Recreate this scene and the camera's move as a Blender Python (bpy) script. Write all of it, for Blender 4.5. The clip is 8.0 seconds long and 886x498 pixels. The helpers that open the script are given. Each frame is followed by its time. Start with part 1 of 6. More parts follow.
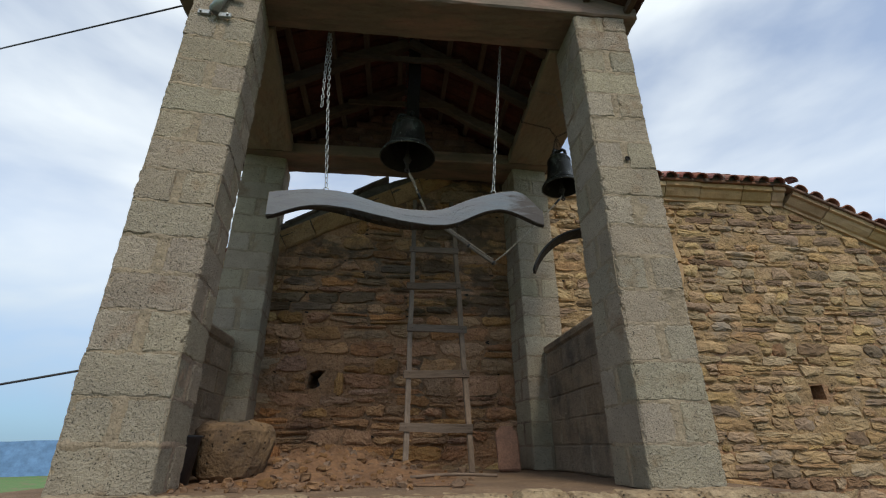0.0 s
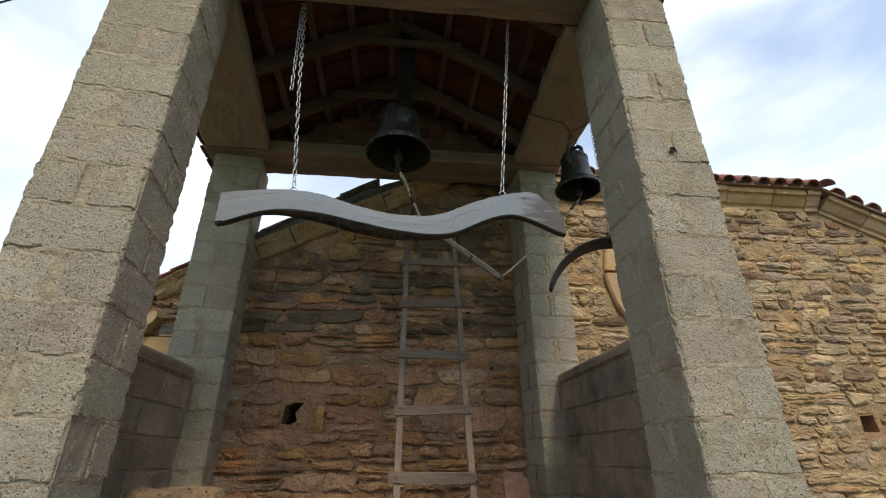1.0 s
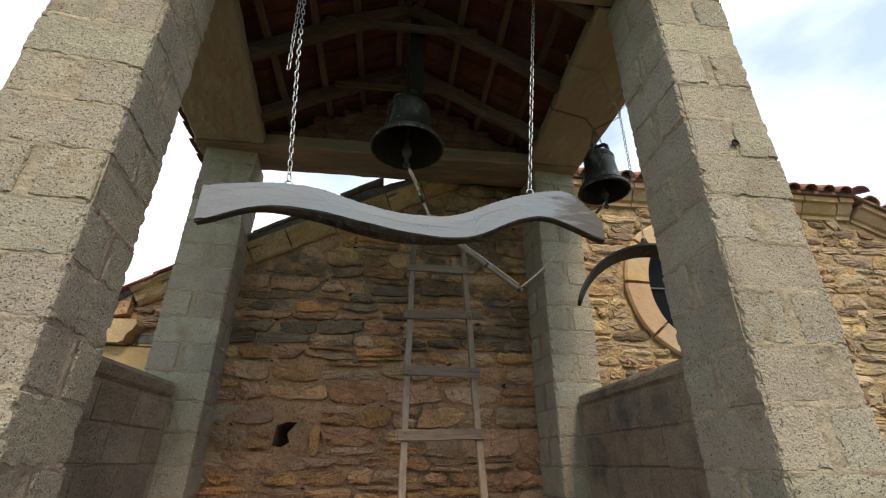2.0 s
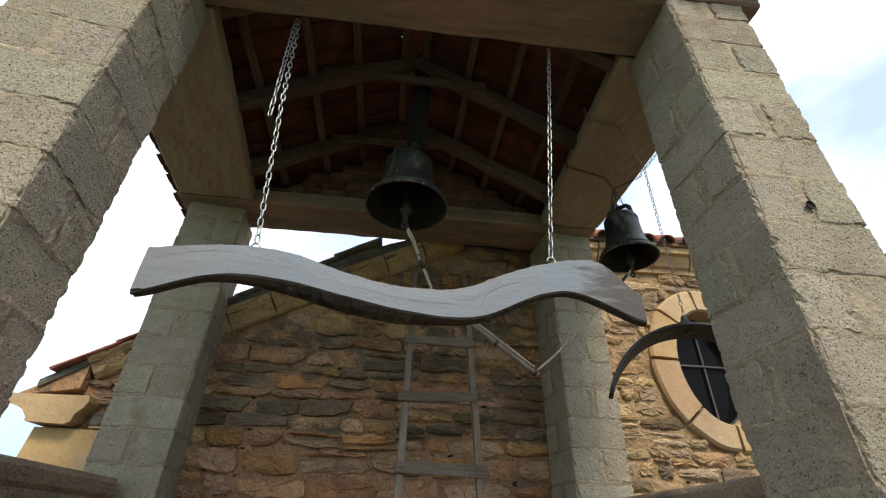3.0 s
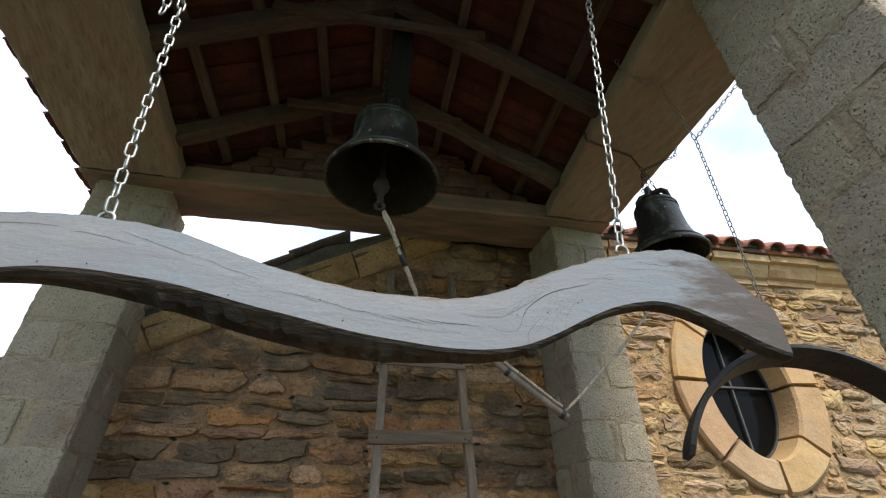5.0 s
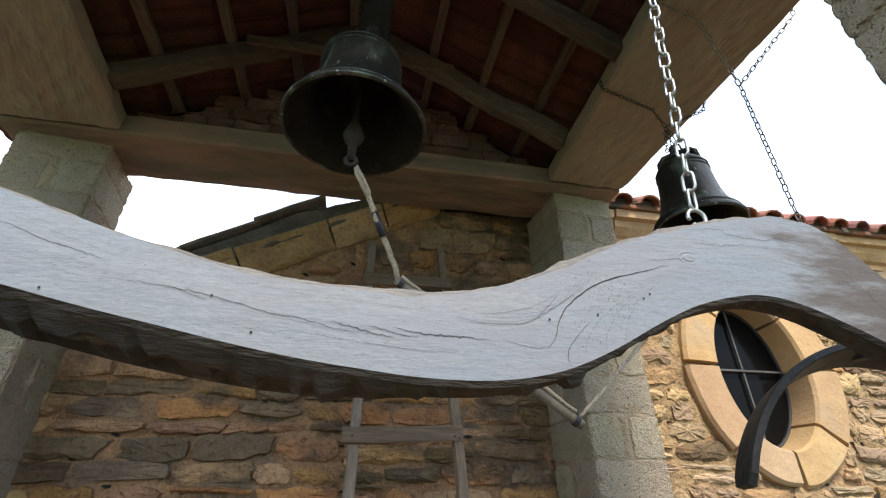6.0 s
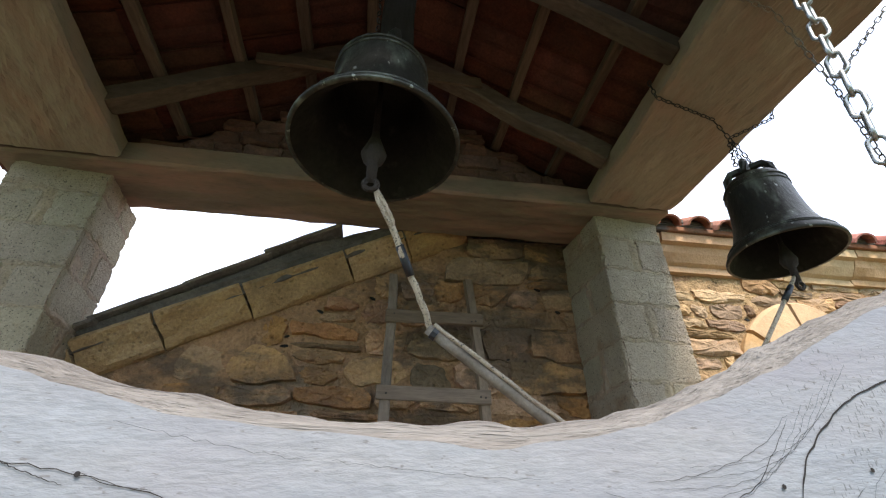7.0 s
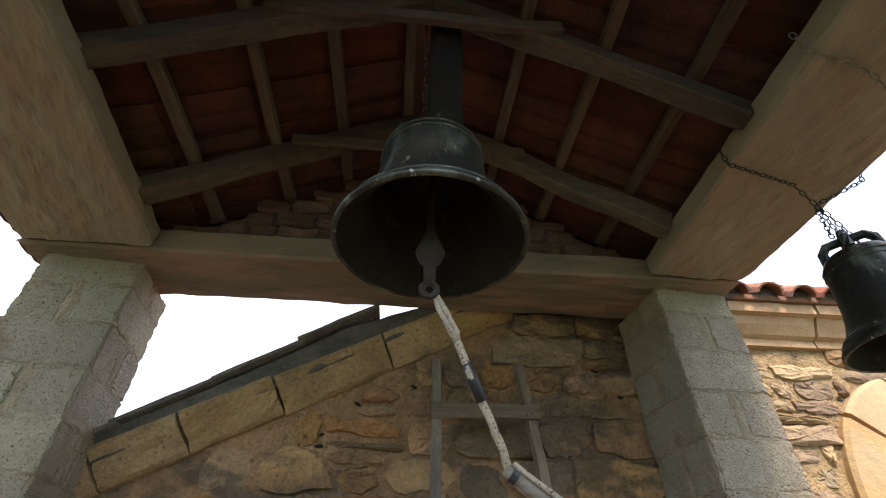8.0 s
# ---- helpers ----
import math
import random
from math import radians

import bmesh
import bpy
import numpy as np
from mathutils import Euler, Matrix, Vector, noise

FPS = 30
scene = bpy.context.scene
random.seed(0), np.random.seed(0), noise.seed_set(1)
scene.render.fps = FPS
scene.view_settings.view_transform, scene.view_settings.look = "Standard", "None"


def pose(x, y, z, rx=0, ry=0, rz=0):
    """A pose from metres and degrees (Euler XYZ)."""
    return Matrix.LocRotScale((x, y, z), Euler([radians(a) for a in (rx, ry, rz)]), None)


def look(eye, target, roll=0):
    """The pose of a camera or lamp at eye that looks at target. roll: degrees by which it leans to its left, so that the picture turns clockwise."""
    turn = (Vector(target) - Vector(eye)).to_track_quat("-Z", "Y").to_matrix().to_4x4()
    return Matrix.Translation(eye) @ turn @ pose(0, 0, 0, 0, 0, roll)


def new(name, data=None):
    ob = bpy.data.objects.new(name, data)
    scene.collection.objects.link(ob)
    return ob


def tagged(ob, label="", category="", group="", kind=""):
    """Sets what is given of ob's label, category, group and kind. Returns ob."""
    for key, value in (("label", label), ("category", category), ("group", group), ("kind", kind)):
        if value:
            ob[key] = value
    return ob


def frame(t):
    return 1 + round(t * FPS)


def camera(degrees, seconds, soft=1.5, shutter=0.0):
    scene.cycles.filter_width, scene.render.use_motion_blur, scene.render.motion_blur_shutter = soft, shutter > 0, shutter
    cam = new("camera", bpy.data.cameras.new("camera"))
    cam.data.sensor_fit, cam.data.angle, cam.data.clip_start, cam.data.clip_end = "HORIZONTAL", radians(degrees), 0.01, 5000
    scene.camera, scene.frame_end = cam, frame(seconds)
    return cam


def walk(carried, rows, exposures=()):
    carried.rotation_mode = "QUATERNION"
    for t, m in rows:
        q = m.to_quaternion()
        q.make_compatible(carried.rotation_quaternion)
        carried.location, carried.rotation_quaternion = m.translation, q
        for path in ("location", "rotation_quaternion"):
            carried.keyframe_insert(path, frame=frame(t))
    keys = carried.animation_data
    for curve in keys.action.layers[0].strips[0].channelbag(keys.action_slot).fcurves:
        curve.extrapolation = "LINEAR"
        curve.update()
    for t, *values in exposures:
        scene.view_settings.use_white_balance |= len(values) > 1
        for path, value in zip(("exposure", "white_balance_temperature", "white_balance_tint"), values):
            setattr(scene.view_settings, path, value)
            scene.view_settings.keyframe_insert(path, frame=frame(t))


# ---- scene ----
cam = camera(88.4, 8.0, soft=1.2)
EXP0 = -0.08
PATH = [
    (0, (0.049, 0.048, 0.187), (0.237, 1.872, 0.986), -0.2),
    (0.5, (0.061, 0.35, 0.336), (0.197, 2.167, 1.159), 0.3),
    (1, (0.111, 0.593, 0.472), (0.306, 2.403, 1.3), -0.4),
    (2.3, (0.041, 1.026, 0.68), (0.235, 2.815, 1.551), 0.7),
    (2.5, (0.066, 1.103, 0.732), (0.252, 2.865, 1.661), 1.0),
    (3, (0.097, 1.25, 0.876), (0.263, 2.932, 1.945), 1.6),
    (3.5, (0.063, 1.407, 0.973), (0.223, 3.024, 2.139), 1.8),
    (4, (0.046, 1.529, 1.044), (0.242, 3.122, 2.237), 1.6),
    (4.5, (0.08, 1.731, 1.144), (0.33, 3.321, 2.33), 1.2),
    (5, (0.092, 1.915, 1.223), (0.376, 3.569, 2.311), -0.1),
    (5.2, (0.079, 1.989, 1.267), (0.39, 3.66, 2.322), -0.8),
    (6.3, (0.167, 2.302, 1.482), (0.514, 4.017, 2.451), -0.3),
    (6.5, (0.166, 2.343, 1.527), (0.48, 4.061, 2.502), -0.3),
    (7, (0.133, 2.461, 1.595), (0.393, 4.133, 2.661), -0.1),
    (7.5, (0.072, 2.548, 1.743), (0.284, 4.177, 2.882), -0.3),
    (8, (0.035, 2.552, 1.813), (0.178, 4.101, 3.07), 0.2),
]
walk(cam, [(t, look(eye, target, roll)) for t, eye, target, roll in PATH],
     [(0.0, EXP0 - 0.60, 6500, 10), (0.5, EXP0 - 0.34, 6500, 10), (1.2, EXP0 - 0.02, 6750, 10), (2.5, EXP0 + 0.26, 6950, 11), (3.5, EXP0 + 0.22, 6550, 10),
      (5.0, EXP0 + 0.48, 6650, 12), (6.5, EXP0 + 0.94, 6600, 14), (8.0, EXP0 + 1.06, 6650, 17)])

# ---- light ----
world = bpy.data.worlds.new("sky")
scene.world = world
world.use_nodes = True
wn = world.node_tree
wn.nodes.clear()
SUN_ELEV, SUN_AZ = 51.0, 168.0        # degrees; azimuth clockwise from +y


def link(tree, a, b):
    tree.links.new(a, b)


sky = wn.nodes.new("ShaderNodeTexSky")
sky.sky_type, sky.sun_disc = "NISHITA", False
sky.sun_elevation, sky.sun_rotation = radians(SUN_ELEV), radians(SUN_AZ)
sky.air_density, sky.dust_density = 1.0, 0.5
coord = wn.nodes.new("ShaderNodeTexCoord")
mapping = wn.nodes.new("ShaderNodeMapping")
mapping.inputs["Scale"].default_value = (1.0, 1.0, 2.6)
clouds = wn.nodes.new("ShaderNodeTexNoise")
clouds.inputs["Scale"].default_value, clouds.inputs["Detail"].default_value = 1.6, 7.0
clouds.inputs["Roughness"].default_value, clouds.inputs["Distortion"].default_value = 0.48, 0.3
ramp = wn.nodes.new("ShaderNodeValToRGB")
ramp.color_ramp.elements[0].position, ramp.color_ramp.elements[1].position = 0.37, 0.62
ramp.color_ramp.elements[0].color, ramp.color_ramp.elements[1].color = (0.30, 0.30, 0.30, 1), (1, 1, 1, 1)
blend = wn.nodes.new("ShaderNodeMix")
blend.data_type = "RGBA"
blend.inputs["B"].default_value = (14.0, 15.2, 16.0, 1)
backing = wn.nodes.new("ShaderNodeBackground")
backing.inputs["Strength"].default_value = 0.105
out = wn.nodes.new("ShaderNodeOutputWorld")
link(wn, coord.outputs["Generated"], mapping.inputs["Vector"])
link(wn, mapping.outputs["Vector"], clouds.inputs["Vector"])
link(wn, clouds.outputs["Fac"], ramp.inputs["Fac"])
link(wn, ramp.outputs["Color"], blend.inputs["Factor"])
veil = wn.nodes.new("ShaderNodeMix")
veil.data_type, veil.blend_type = "RGBA", "MULTIPLY"
veil.inputs["Factor"].default_value, veil.inputs["B"].default_value = 1.0, (2.1, 2.45, 2.75, 1)
link(wn, sky.outputs["Color"], veil.inputs["A"])
link(wn, veil.outputs["Result"], blend.inputs["A"])
# far clouds lie deeper in the haze: the sky dulls and turns bluer low down, all round
height = wn.nodes.new("ShaderNodeSeparateXYZ")
link(wn, coord.outputs["Generated"], height.inputs["Vector"])
low_sky = wn.nodes.new("ShaderNodeMapRange")
low_sky.inputs["From Min"].default_value, low_sky.inputs["From Max"].default_value = 0.02, 0.34
low_sky.inputs["To Min"].default_value, low_sky.inputs["To Max"].default_value = 1.0, 0.0
link(wn, height.outputs["Z"], low_sky.inputs["Value"])
haze = wn.nodes.new("ShaderNodeMix")
haze.data_type, haze.blend_type = "RGBA", "MULTIPLY"
haze.inputs["B"].default_value = (0.36, 0.50, 0.66, 1)
link(wn, low_sky.outputs["Result"], haze.inputs["Factor"])
link(wn, blend.outputs["Result"], haze.inputs["A"])
link(wn, haze.outputs["Result"], backing.inputs["Color"])
link(wn, backing.outputs["Background"], out.inputs["Surface"])

sun_data = bpy.data.lights.new("sun", "SUN")
sun_data.energy, sun_data.angle, sun_data.color = 3.4, radians(14), (1.0, 0.92, 0.79)
sun = new("sun", sun_data)
az, el = radians(SUN_AZ), radians(SUN_ELEV)
toward = Vector((math.sin(az) * math.cos(el), math.cos(az) * math.cos(el), math.sin(el)))
sun.matrix_world = look(toward * 30, (0, 0, 0))


# ---- materials ----
def surface(name, a, b, scale=4.0, rough=0.85, bump=0.3, fine=60.0, metal=0.0, speck=None, speck_scale=120.0,
            speck_at=0.62, vary="", amount=0.0, stain=None, stain_at=(0.5, 0.7), stain_scale=1.5, stretch=(1, 1, 1),
            pits=0.0, pit_scale=90.0, hue=0.0, space="world", grit_range=(0.72, 1.22), lump=0.8, depth=0.008):
    """A rough natural surface: two tones in large patches, a fine grain, optional specks, stains, pits and change from piece to piece."""
    m = bpy.data.materials.new(name)
    m.use_nodes = True
    t = m.node_tree
    bsdf = t.nodes["Principled BSDF"]
    bsdf.inputs["Roughness"].default_value, bsdf.inputs["Metallic"].default_value = rough, metal
    if space == "world":
        place = t.nodes.new("ShaderNodeNewGeometry").outputs["Position"]
    else:
        place = t.nodes.new("ShaderNodeTexCoord").outputs["Object"]
    mapper = t.nodes.new("ShaderNodeMapping")
    mapper.inputs["Scale"].default_value = stretch
    link(t, place, mapper.inputs["Vector"])
    vec = mapper.outputs["Vector"]

    def grain(size, detail, lo, hi, rough_n=0.6):
        n = t.nodes.new("ShaderNodeTexNoise")
        n.inputs["Scale"].default_value, n.inputs["Detail"].default_value = size, detail
        n.inputs["Roughness"].default_value = rough_n
        link(t, vec, n.inputs["Vector"])
        r = t.nodes.new("ShaderNodeMapRange")
        r.inputs["From Min"].default_value, r.inputs["From Max"].default_value = lo, hi
        link(t, n.outputs["Fac"], r.inputs["Value"])
        return r.outputs["Result"], n.outputs["Fac"]

    def mix(fac, x, y, mode="MIX"):
        k = t.nodes.new("ShaderNodeMix")
        k.data_type, k.blend_type = "RGBA", mode
        for sock, v in ((k.inputs["Factor"], fac), (k.inputs["A"], x), (k.inputs["B"], y)):
            if isinstance(v, bpy.types.NodeSocket):
                link(t, v, sock)
            else:
                sock.default_value = v if isinstance(v, float) else (*v, 1)
        return k.outputs["Result"]

    big, _ = grain(scale, 6.0, 0.35, 0.65)
    col = mix(big, a, b)
    grit, grit_raw = grain(fine, 4.0, 0.3, 0.7, 0.7)
    shade = t.nodes.new("ShaderNodeMapRange")
    shade.inputs["To Min"].default_value, shade.inputs["To Max"].default_value = grit_range
    link(t, grit, shade.inputs["Value"])
    comb = t.nodes.new("ShaderNodeCombineColor")
    for s in ("Red", "Green", "Blue"):
        link(t, shade.outputs["Result"], comb.inputs[s])
    col = mix(1.0, col, comb.outputs["Color"], "MULTIPLY")
    if stain:
        st, _ = grain(stain_scale, 5.0, *stain_at)
        col = mix(st, col, stain)
    if speck:
        sp, _ = grain(speck_scale, 2.0, speck_at, speck_at + 0.05)
        col = mix(sp, col, speck)
    height = grit_raw
    if pits:
        v = t.nodes.new("ShaderNodeTexVoronoi")
        v.inputs["Scale"].default_value = pit_scale
        link(t, vec, v.inputs["Vector"])
        pr = t.nodes.new("ShaderNodeMapRange")
        pr.inputs["From Min"].default_value, pr.inputs["From Max"].default_value = 0.10, 0.30
        pr.inputs["To Min"].default_value, pr.inputs["To Max"].default_value = 1.0 - pits, 1.0
        link(t, v.outputs["Distance"], pr.inputs["Value"])
        gate, _ = grain(pit_scale * 0.35, 2.0, 0.40, 0.55)
        gm = t.nodes.new("ShaderNodeMix")
        link(t, gate, gm.inputs["Factor"])
        gm.inputs["A"].default_value = 1.0
        link(t, pr.outputs["Result"], gm.inputs["B"])
        pc = t.nodes.new("ShaderNodeCombineColor")
        for s in ("Red", "Green", "Blue"):
            link(t, gm.outputs["Result"], pc.inputs[s])
        col = mix(1.0, col, pc.outputs["Color"], "MULTIPLY")
        add = t.nodes.new("ShaderNodeMath")
        add.operation = "ADD"
        link(t, grit_raw, add.inputs[0])
        link(t, gm.outputs["Result"], add.inputs[1])
        height = add.outputs["Value"]
    if vary:
        rnd = (t.nodes.new("ShaderNodeObjectInfo").outputs["Random"] if vary == "object"
               else t.nodes.new("ShaderNodeNewGeometry").outputs["Random Per Island"])
        hsv = t.nodes.new("ShaderNodeHueSaturation")
        for i, (lo, hi) in enumerate(((0.5 - hue, 0.5 + hue), (1 - amount * 0.7, 1 + amount * 0.45), (1 - amount, 1 + amount * 0.6))):
            mul = t.nodes.new("ShaderNodeMath")
            mul.operation = "MULTIPLY"
            mul.inputs[1].default_value = (1.0, 7.31, 3.17)[i]
            fr = t.nodes.new("ShaderNodeMath")
            fr.operation = "FRACT"
            link(t, rnd, mul.inputs[0])
            link(t, mul.outputs["Value"], fr.inputs[0])
            mr = t.nodes.new("ShaderNodeMapRange")
            mr.inputs["To Min"].default_value, mr.inputs["To Max"].default_value = lo, hi
            link(t, fr.outputs["Value"], mr.inputs["Value"])
            link(t, mr.outputs["Result"], hsv.inputs[("Hue", "Saturation", "Value")[i]])
        link(t, col, hsv.inputs["Color"])
        col = hsv.outputs["Color"]
    link(t, col, bsdf.inputs["Base Color"])
    if bump:
        b1 = t.nodes.new("ShaderNodeBump")
        b1.inputs["Strength"].default_value, b1.inputs["Distance"].default_value = bump, depth
        link(t, height, b1.inputs["Height"])
        b2 = t.nodes.new("ShaderNodeBump")
        b2.inputs["Strength"].default_value, b2.inputs["Distance"].default_value = bump * lump, 0.035
        _, mid = grain(fine * 0.22, 5.0, 0, 1)
        link(t, mid, b2.inputs["Height"])
        link(t, b1.outputs["Normal"], b2.inputs["Normal"])
        link(t, b2.outputs["Normal"], bsdf.inputs["Normal"])
    return m


BLOCK = surface("cement_block", (0.45, 0.376, 0.268), (0.36, 0.302, 0.22), 5, 0.95, 1.0, 105, depth=0.018, speck=(0.10, 0.083, 0.062), speck_scale=85,
                speck_at=0.645, vary="object", amount=0.11, pits=0.72, pit_scale=95, grit_range=(0.82, 1.14), lump=0.3, hue=0.012, stain=(0.31, 0.225, 0.14), stain_at=(0.57, 0.70), stain_scale=4.5)
MORTAR = surface("beige_mortar", (0.35, 0.278, 0.185), (0.25, 0.198, 0.135), 6, 0.95, 0.8, 90, pits=0.5, pit_scale=60)
BLOCK_OLD = surface("stained_cement_block", (0.36, 0.268, 0.178), (0.25, 0.186, 0.124), 4, 0.95, 1.0, 90, depth=0.014, vary="object", amount=0.14, pits=0.6, pit_scale=70,
                    stain=(0.12, 0.095, 0.07), stain_at=(0.52, 0.72), stain_scale=3)
CONCRETE = surface("cast_concrete", (0.285, 0.232, 0.172), (0.195, 0.158, 0.117), 5, 0.9, 0.4, 70, stain=(0.30, 0.205, 0.145), stain_at=(0.48, 0.68), stain_scale=5.0,
                   stretch=(1.0, 0.42, 1.0), pits=0.15, pit_scale=40, grit_range=(0.90, 1.07))
# Darker copy of cast_concrete with pinkish stains; underside shade is in its colour.
CONCRETE_SHADED = surface("shaded_concrete", (0.21, 0.16, 0.117), (0.13, 0.10, 0.075), 3, 0.9, 0.35, 60, stain=(0.27, 0.165, 0.122), stain_at=(0.46, 0.66),
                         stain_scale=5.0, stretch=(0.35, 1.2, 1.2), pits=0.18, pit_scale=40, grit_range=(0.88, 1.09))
SMEAR = surface("pinkish_smeared_mortar", (0.35, 0.262, 0.188), (0.25, 0.187, 0.135), 7, 0.96, 0.9, 70, pits=0.4, pit_scale=45, stain=(0.17, 0.12, 0.085), stain_at=(0.55, 0.72), stain_scale=6)
STONE = surface("sheltered_sandstone_rubble", (0.52, 0.282, 0.13), (0.35, 0.186, 0.088), 4, 0.93, 1.0, 55, lump=1.3, depth=0.013, vary="object", amount=0.24, hue=0.010,
                stain=(0.22, 0.125, 0.07), stain_at=(0.54, 0.72), stain_scale=3.0, pits=0.35, pit_scale=28)
STONE_LIGHT = surface("sandstone_rubble", (0.44, 0.292, 0.145), (0.31, 0.20, 0.10), 4, 0.93, 0.9, 55, vary="object", amount=0.24, hue=0.010,
                      stain=(0.25, 0.19, 0.13), stain_at=(0.54, 0.72), stain_scale=3.5, pits=0.35, pit_scale=28)
STONE_JOINED = surface("sandstone_rubble_far", (0.43, 0.288, 0.145), (0.31, 0.20, 0.102), 4, 0.93, 0.9, 55, vary="island", amount=0.24, hue=0.010,
                       stain=(0.25, 0.19, 0.13), stain_at=(0.53, 0.70), stain_scale=2.5, pits=0.35, pit_scale=28)
BROWN_STONE = surface("dark_brown_rubble", (0.24, 0.15, 0.082), (0.15, 0.095, 0.056), 5, 0.95, 0.9, 50, vary="island", amount=0.25, hue=0.010)
DARK_STONE = surface("dark_rubble_stone", (0.19, 0.125, 0.07), (0.115, 0.078, 0.047), 5, 0.95, 0.9, 50, vary="object", amount=0.28, hue=0.010,
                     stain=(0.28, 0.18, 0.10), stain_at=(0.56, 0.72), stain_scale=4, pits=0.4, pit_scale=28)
DRESSED_OLD = surface("weathered_yellow_stone", (0.44, 0.285, 0.13), (0.31, 0.195, 0.09), 6, 0.93, 0.9, 60, vary="object", amount=0.14, hue=0.006,
                      stain=(0.24, 0.165, 0.09), stain_at=(0.58, 0.75), stain_scale=5, pits=0.4, pit_scale=30)
VERGE_GREY = surface("lichened_grey_slab", (0.20, 0.175, 0.15), (0.11, 0.095, 0.085), 9, 0.95, 0.8, 60, vary="object", amount=0.3,
                     stain=(0.30, 0.27, 0.22), stain_at=(0.58, 0.72), stain_scale=12)
WINDOW_BAR = surface("dusty_iron_bar", (0.075, 0.07, 0.067), (0.05, 0.047, 0.044), 12, 0.7, 0.2)
OLD_MORTAR = surface("dark_weathered_mortar", (0.13, 0.11, 0.09), (0.08, 0.07, 0.06), 9, 0.96, 0.9, 50)
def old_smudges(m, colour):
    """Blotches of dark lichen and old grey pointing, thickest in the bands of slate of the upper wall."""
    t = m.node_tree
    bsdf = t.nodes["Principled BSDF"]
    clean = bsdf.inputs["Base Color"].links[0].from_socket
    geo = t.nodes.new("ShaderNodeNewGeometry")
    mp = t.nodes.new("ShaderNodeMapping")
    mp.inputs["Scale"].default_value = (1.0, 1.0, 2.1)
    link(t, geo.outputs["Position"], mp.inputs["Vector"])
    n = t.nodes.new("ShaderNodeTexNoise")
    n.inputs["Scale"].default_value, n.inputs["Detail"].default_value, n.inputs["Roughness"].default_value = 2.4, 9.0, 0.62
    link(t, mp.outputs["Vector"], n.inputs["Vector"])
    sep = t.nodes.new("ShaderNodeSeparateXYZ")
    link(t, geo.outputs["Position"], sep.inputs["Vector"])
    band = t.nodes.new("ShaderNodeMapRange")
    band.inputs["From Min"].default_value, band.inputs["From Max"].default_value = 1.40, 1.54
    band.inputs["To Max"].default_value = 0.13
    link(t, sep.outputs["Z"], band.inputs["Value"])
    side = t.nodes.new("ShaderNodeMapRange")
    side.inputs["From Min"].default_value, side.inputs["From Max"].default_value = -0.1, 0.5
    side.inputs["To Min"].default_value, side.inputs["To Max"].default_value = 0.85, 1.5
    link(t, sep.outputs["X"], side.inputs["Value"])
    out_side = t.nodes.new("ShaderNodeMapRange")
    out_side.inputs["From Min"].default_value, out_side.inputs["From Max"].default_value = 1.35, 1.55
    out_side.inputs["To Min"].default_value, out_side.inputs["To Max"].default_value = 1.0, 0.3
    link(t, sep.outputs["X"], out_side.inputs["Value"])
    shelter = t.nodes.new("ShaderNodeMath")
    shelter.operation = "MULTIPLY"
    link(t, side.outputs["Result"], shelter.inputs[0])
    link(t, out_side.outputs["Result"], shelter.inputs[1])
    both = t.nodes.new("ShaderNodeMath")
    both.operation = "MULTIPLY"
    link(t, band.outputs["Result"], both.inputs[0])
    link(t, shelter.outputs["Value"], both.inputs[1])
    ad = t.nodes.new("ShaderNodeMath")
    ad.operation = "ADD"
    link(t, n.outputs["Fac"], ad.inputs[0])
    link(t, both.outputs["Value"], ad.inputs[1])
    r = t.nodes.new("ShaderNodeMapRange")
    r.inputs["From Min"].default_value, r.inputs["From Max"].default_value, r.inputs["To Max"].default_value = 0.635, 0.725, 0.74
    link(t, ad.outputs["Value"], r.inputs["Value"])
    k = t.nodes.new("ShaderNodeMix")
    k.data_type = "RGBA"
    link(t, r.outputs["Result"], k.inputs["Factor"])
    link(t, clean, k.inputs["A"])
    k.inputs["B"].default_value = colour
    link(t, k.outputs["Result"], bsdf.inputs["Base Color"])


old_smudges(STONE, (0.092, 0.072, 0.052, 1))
DRESSED = surface("dressed_yellow_stone", (0.48, 0.315, 0.158), (0.39, 0.245, 0.12), 4, 0.9, 0.35, 70, vary="object", amount=0.16, hue=0.008, grit_range=(0.87, 1.1),
                  stain=(0.36, 0.27, 0.17), stain_at=(0.58, 0.75), stain_scale=3)
EARTH_JOINT = surface("earth_mortar", (0.40, 0.228, 0.118), (0.26, 0.146, 0.078), 5, 0.97, 1.0, 50, lump=1.4, depth=0.012, pits=0.4, pit_scale=24,
                      stain=(0.17, 0.125, 0.085), stain_at=(0.55, 0.70), stain_scale=2.6)
OCHRE_JOINT = surface("ochre_earth_mortar", (0.37, 0.245, 0.12), (0.26, 0.167, 0.083), 5, 0.97, 1.0, 50, lump=1.4, depth=0.012, pits=0.4, pit_scale=24,
                      stain=(0.24, 0.165, 0.095), stain_at=(0.55, 0.70), stain_scale=2.6)
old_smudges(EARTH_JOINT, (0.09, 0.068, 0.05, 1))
TILE = surface("terracotta_tile", (0.31, 0.105, 0.062), (0.20, 0.072, 0.046), 8, 0.85, 0.35, 90, vary="object", amount=0.22, hue=0.012,
               stain=(0.16, 0.10, 0.08), stain_at=(0.55, 0.75), stain_scale=5)
RED_EDGE = surface("red_verge_tile", (0.34, 0.10, 0.068), (0.22, 0.07, 0.05), 8, 0.85, 0.35, 90)
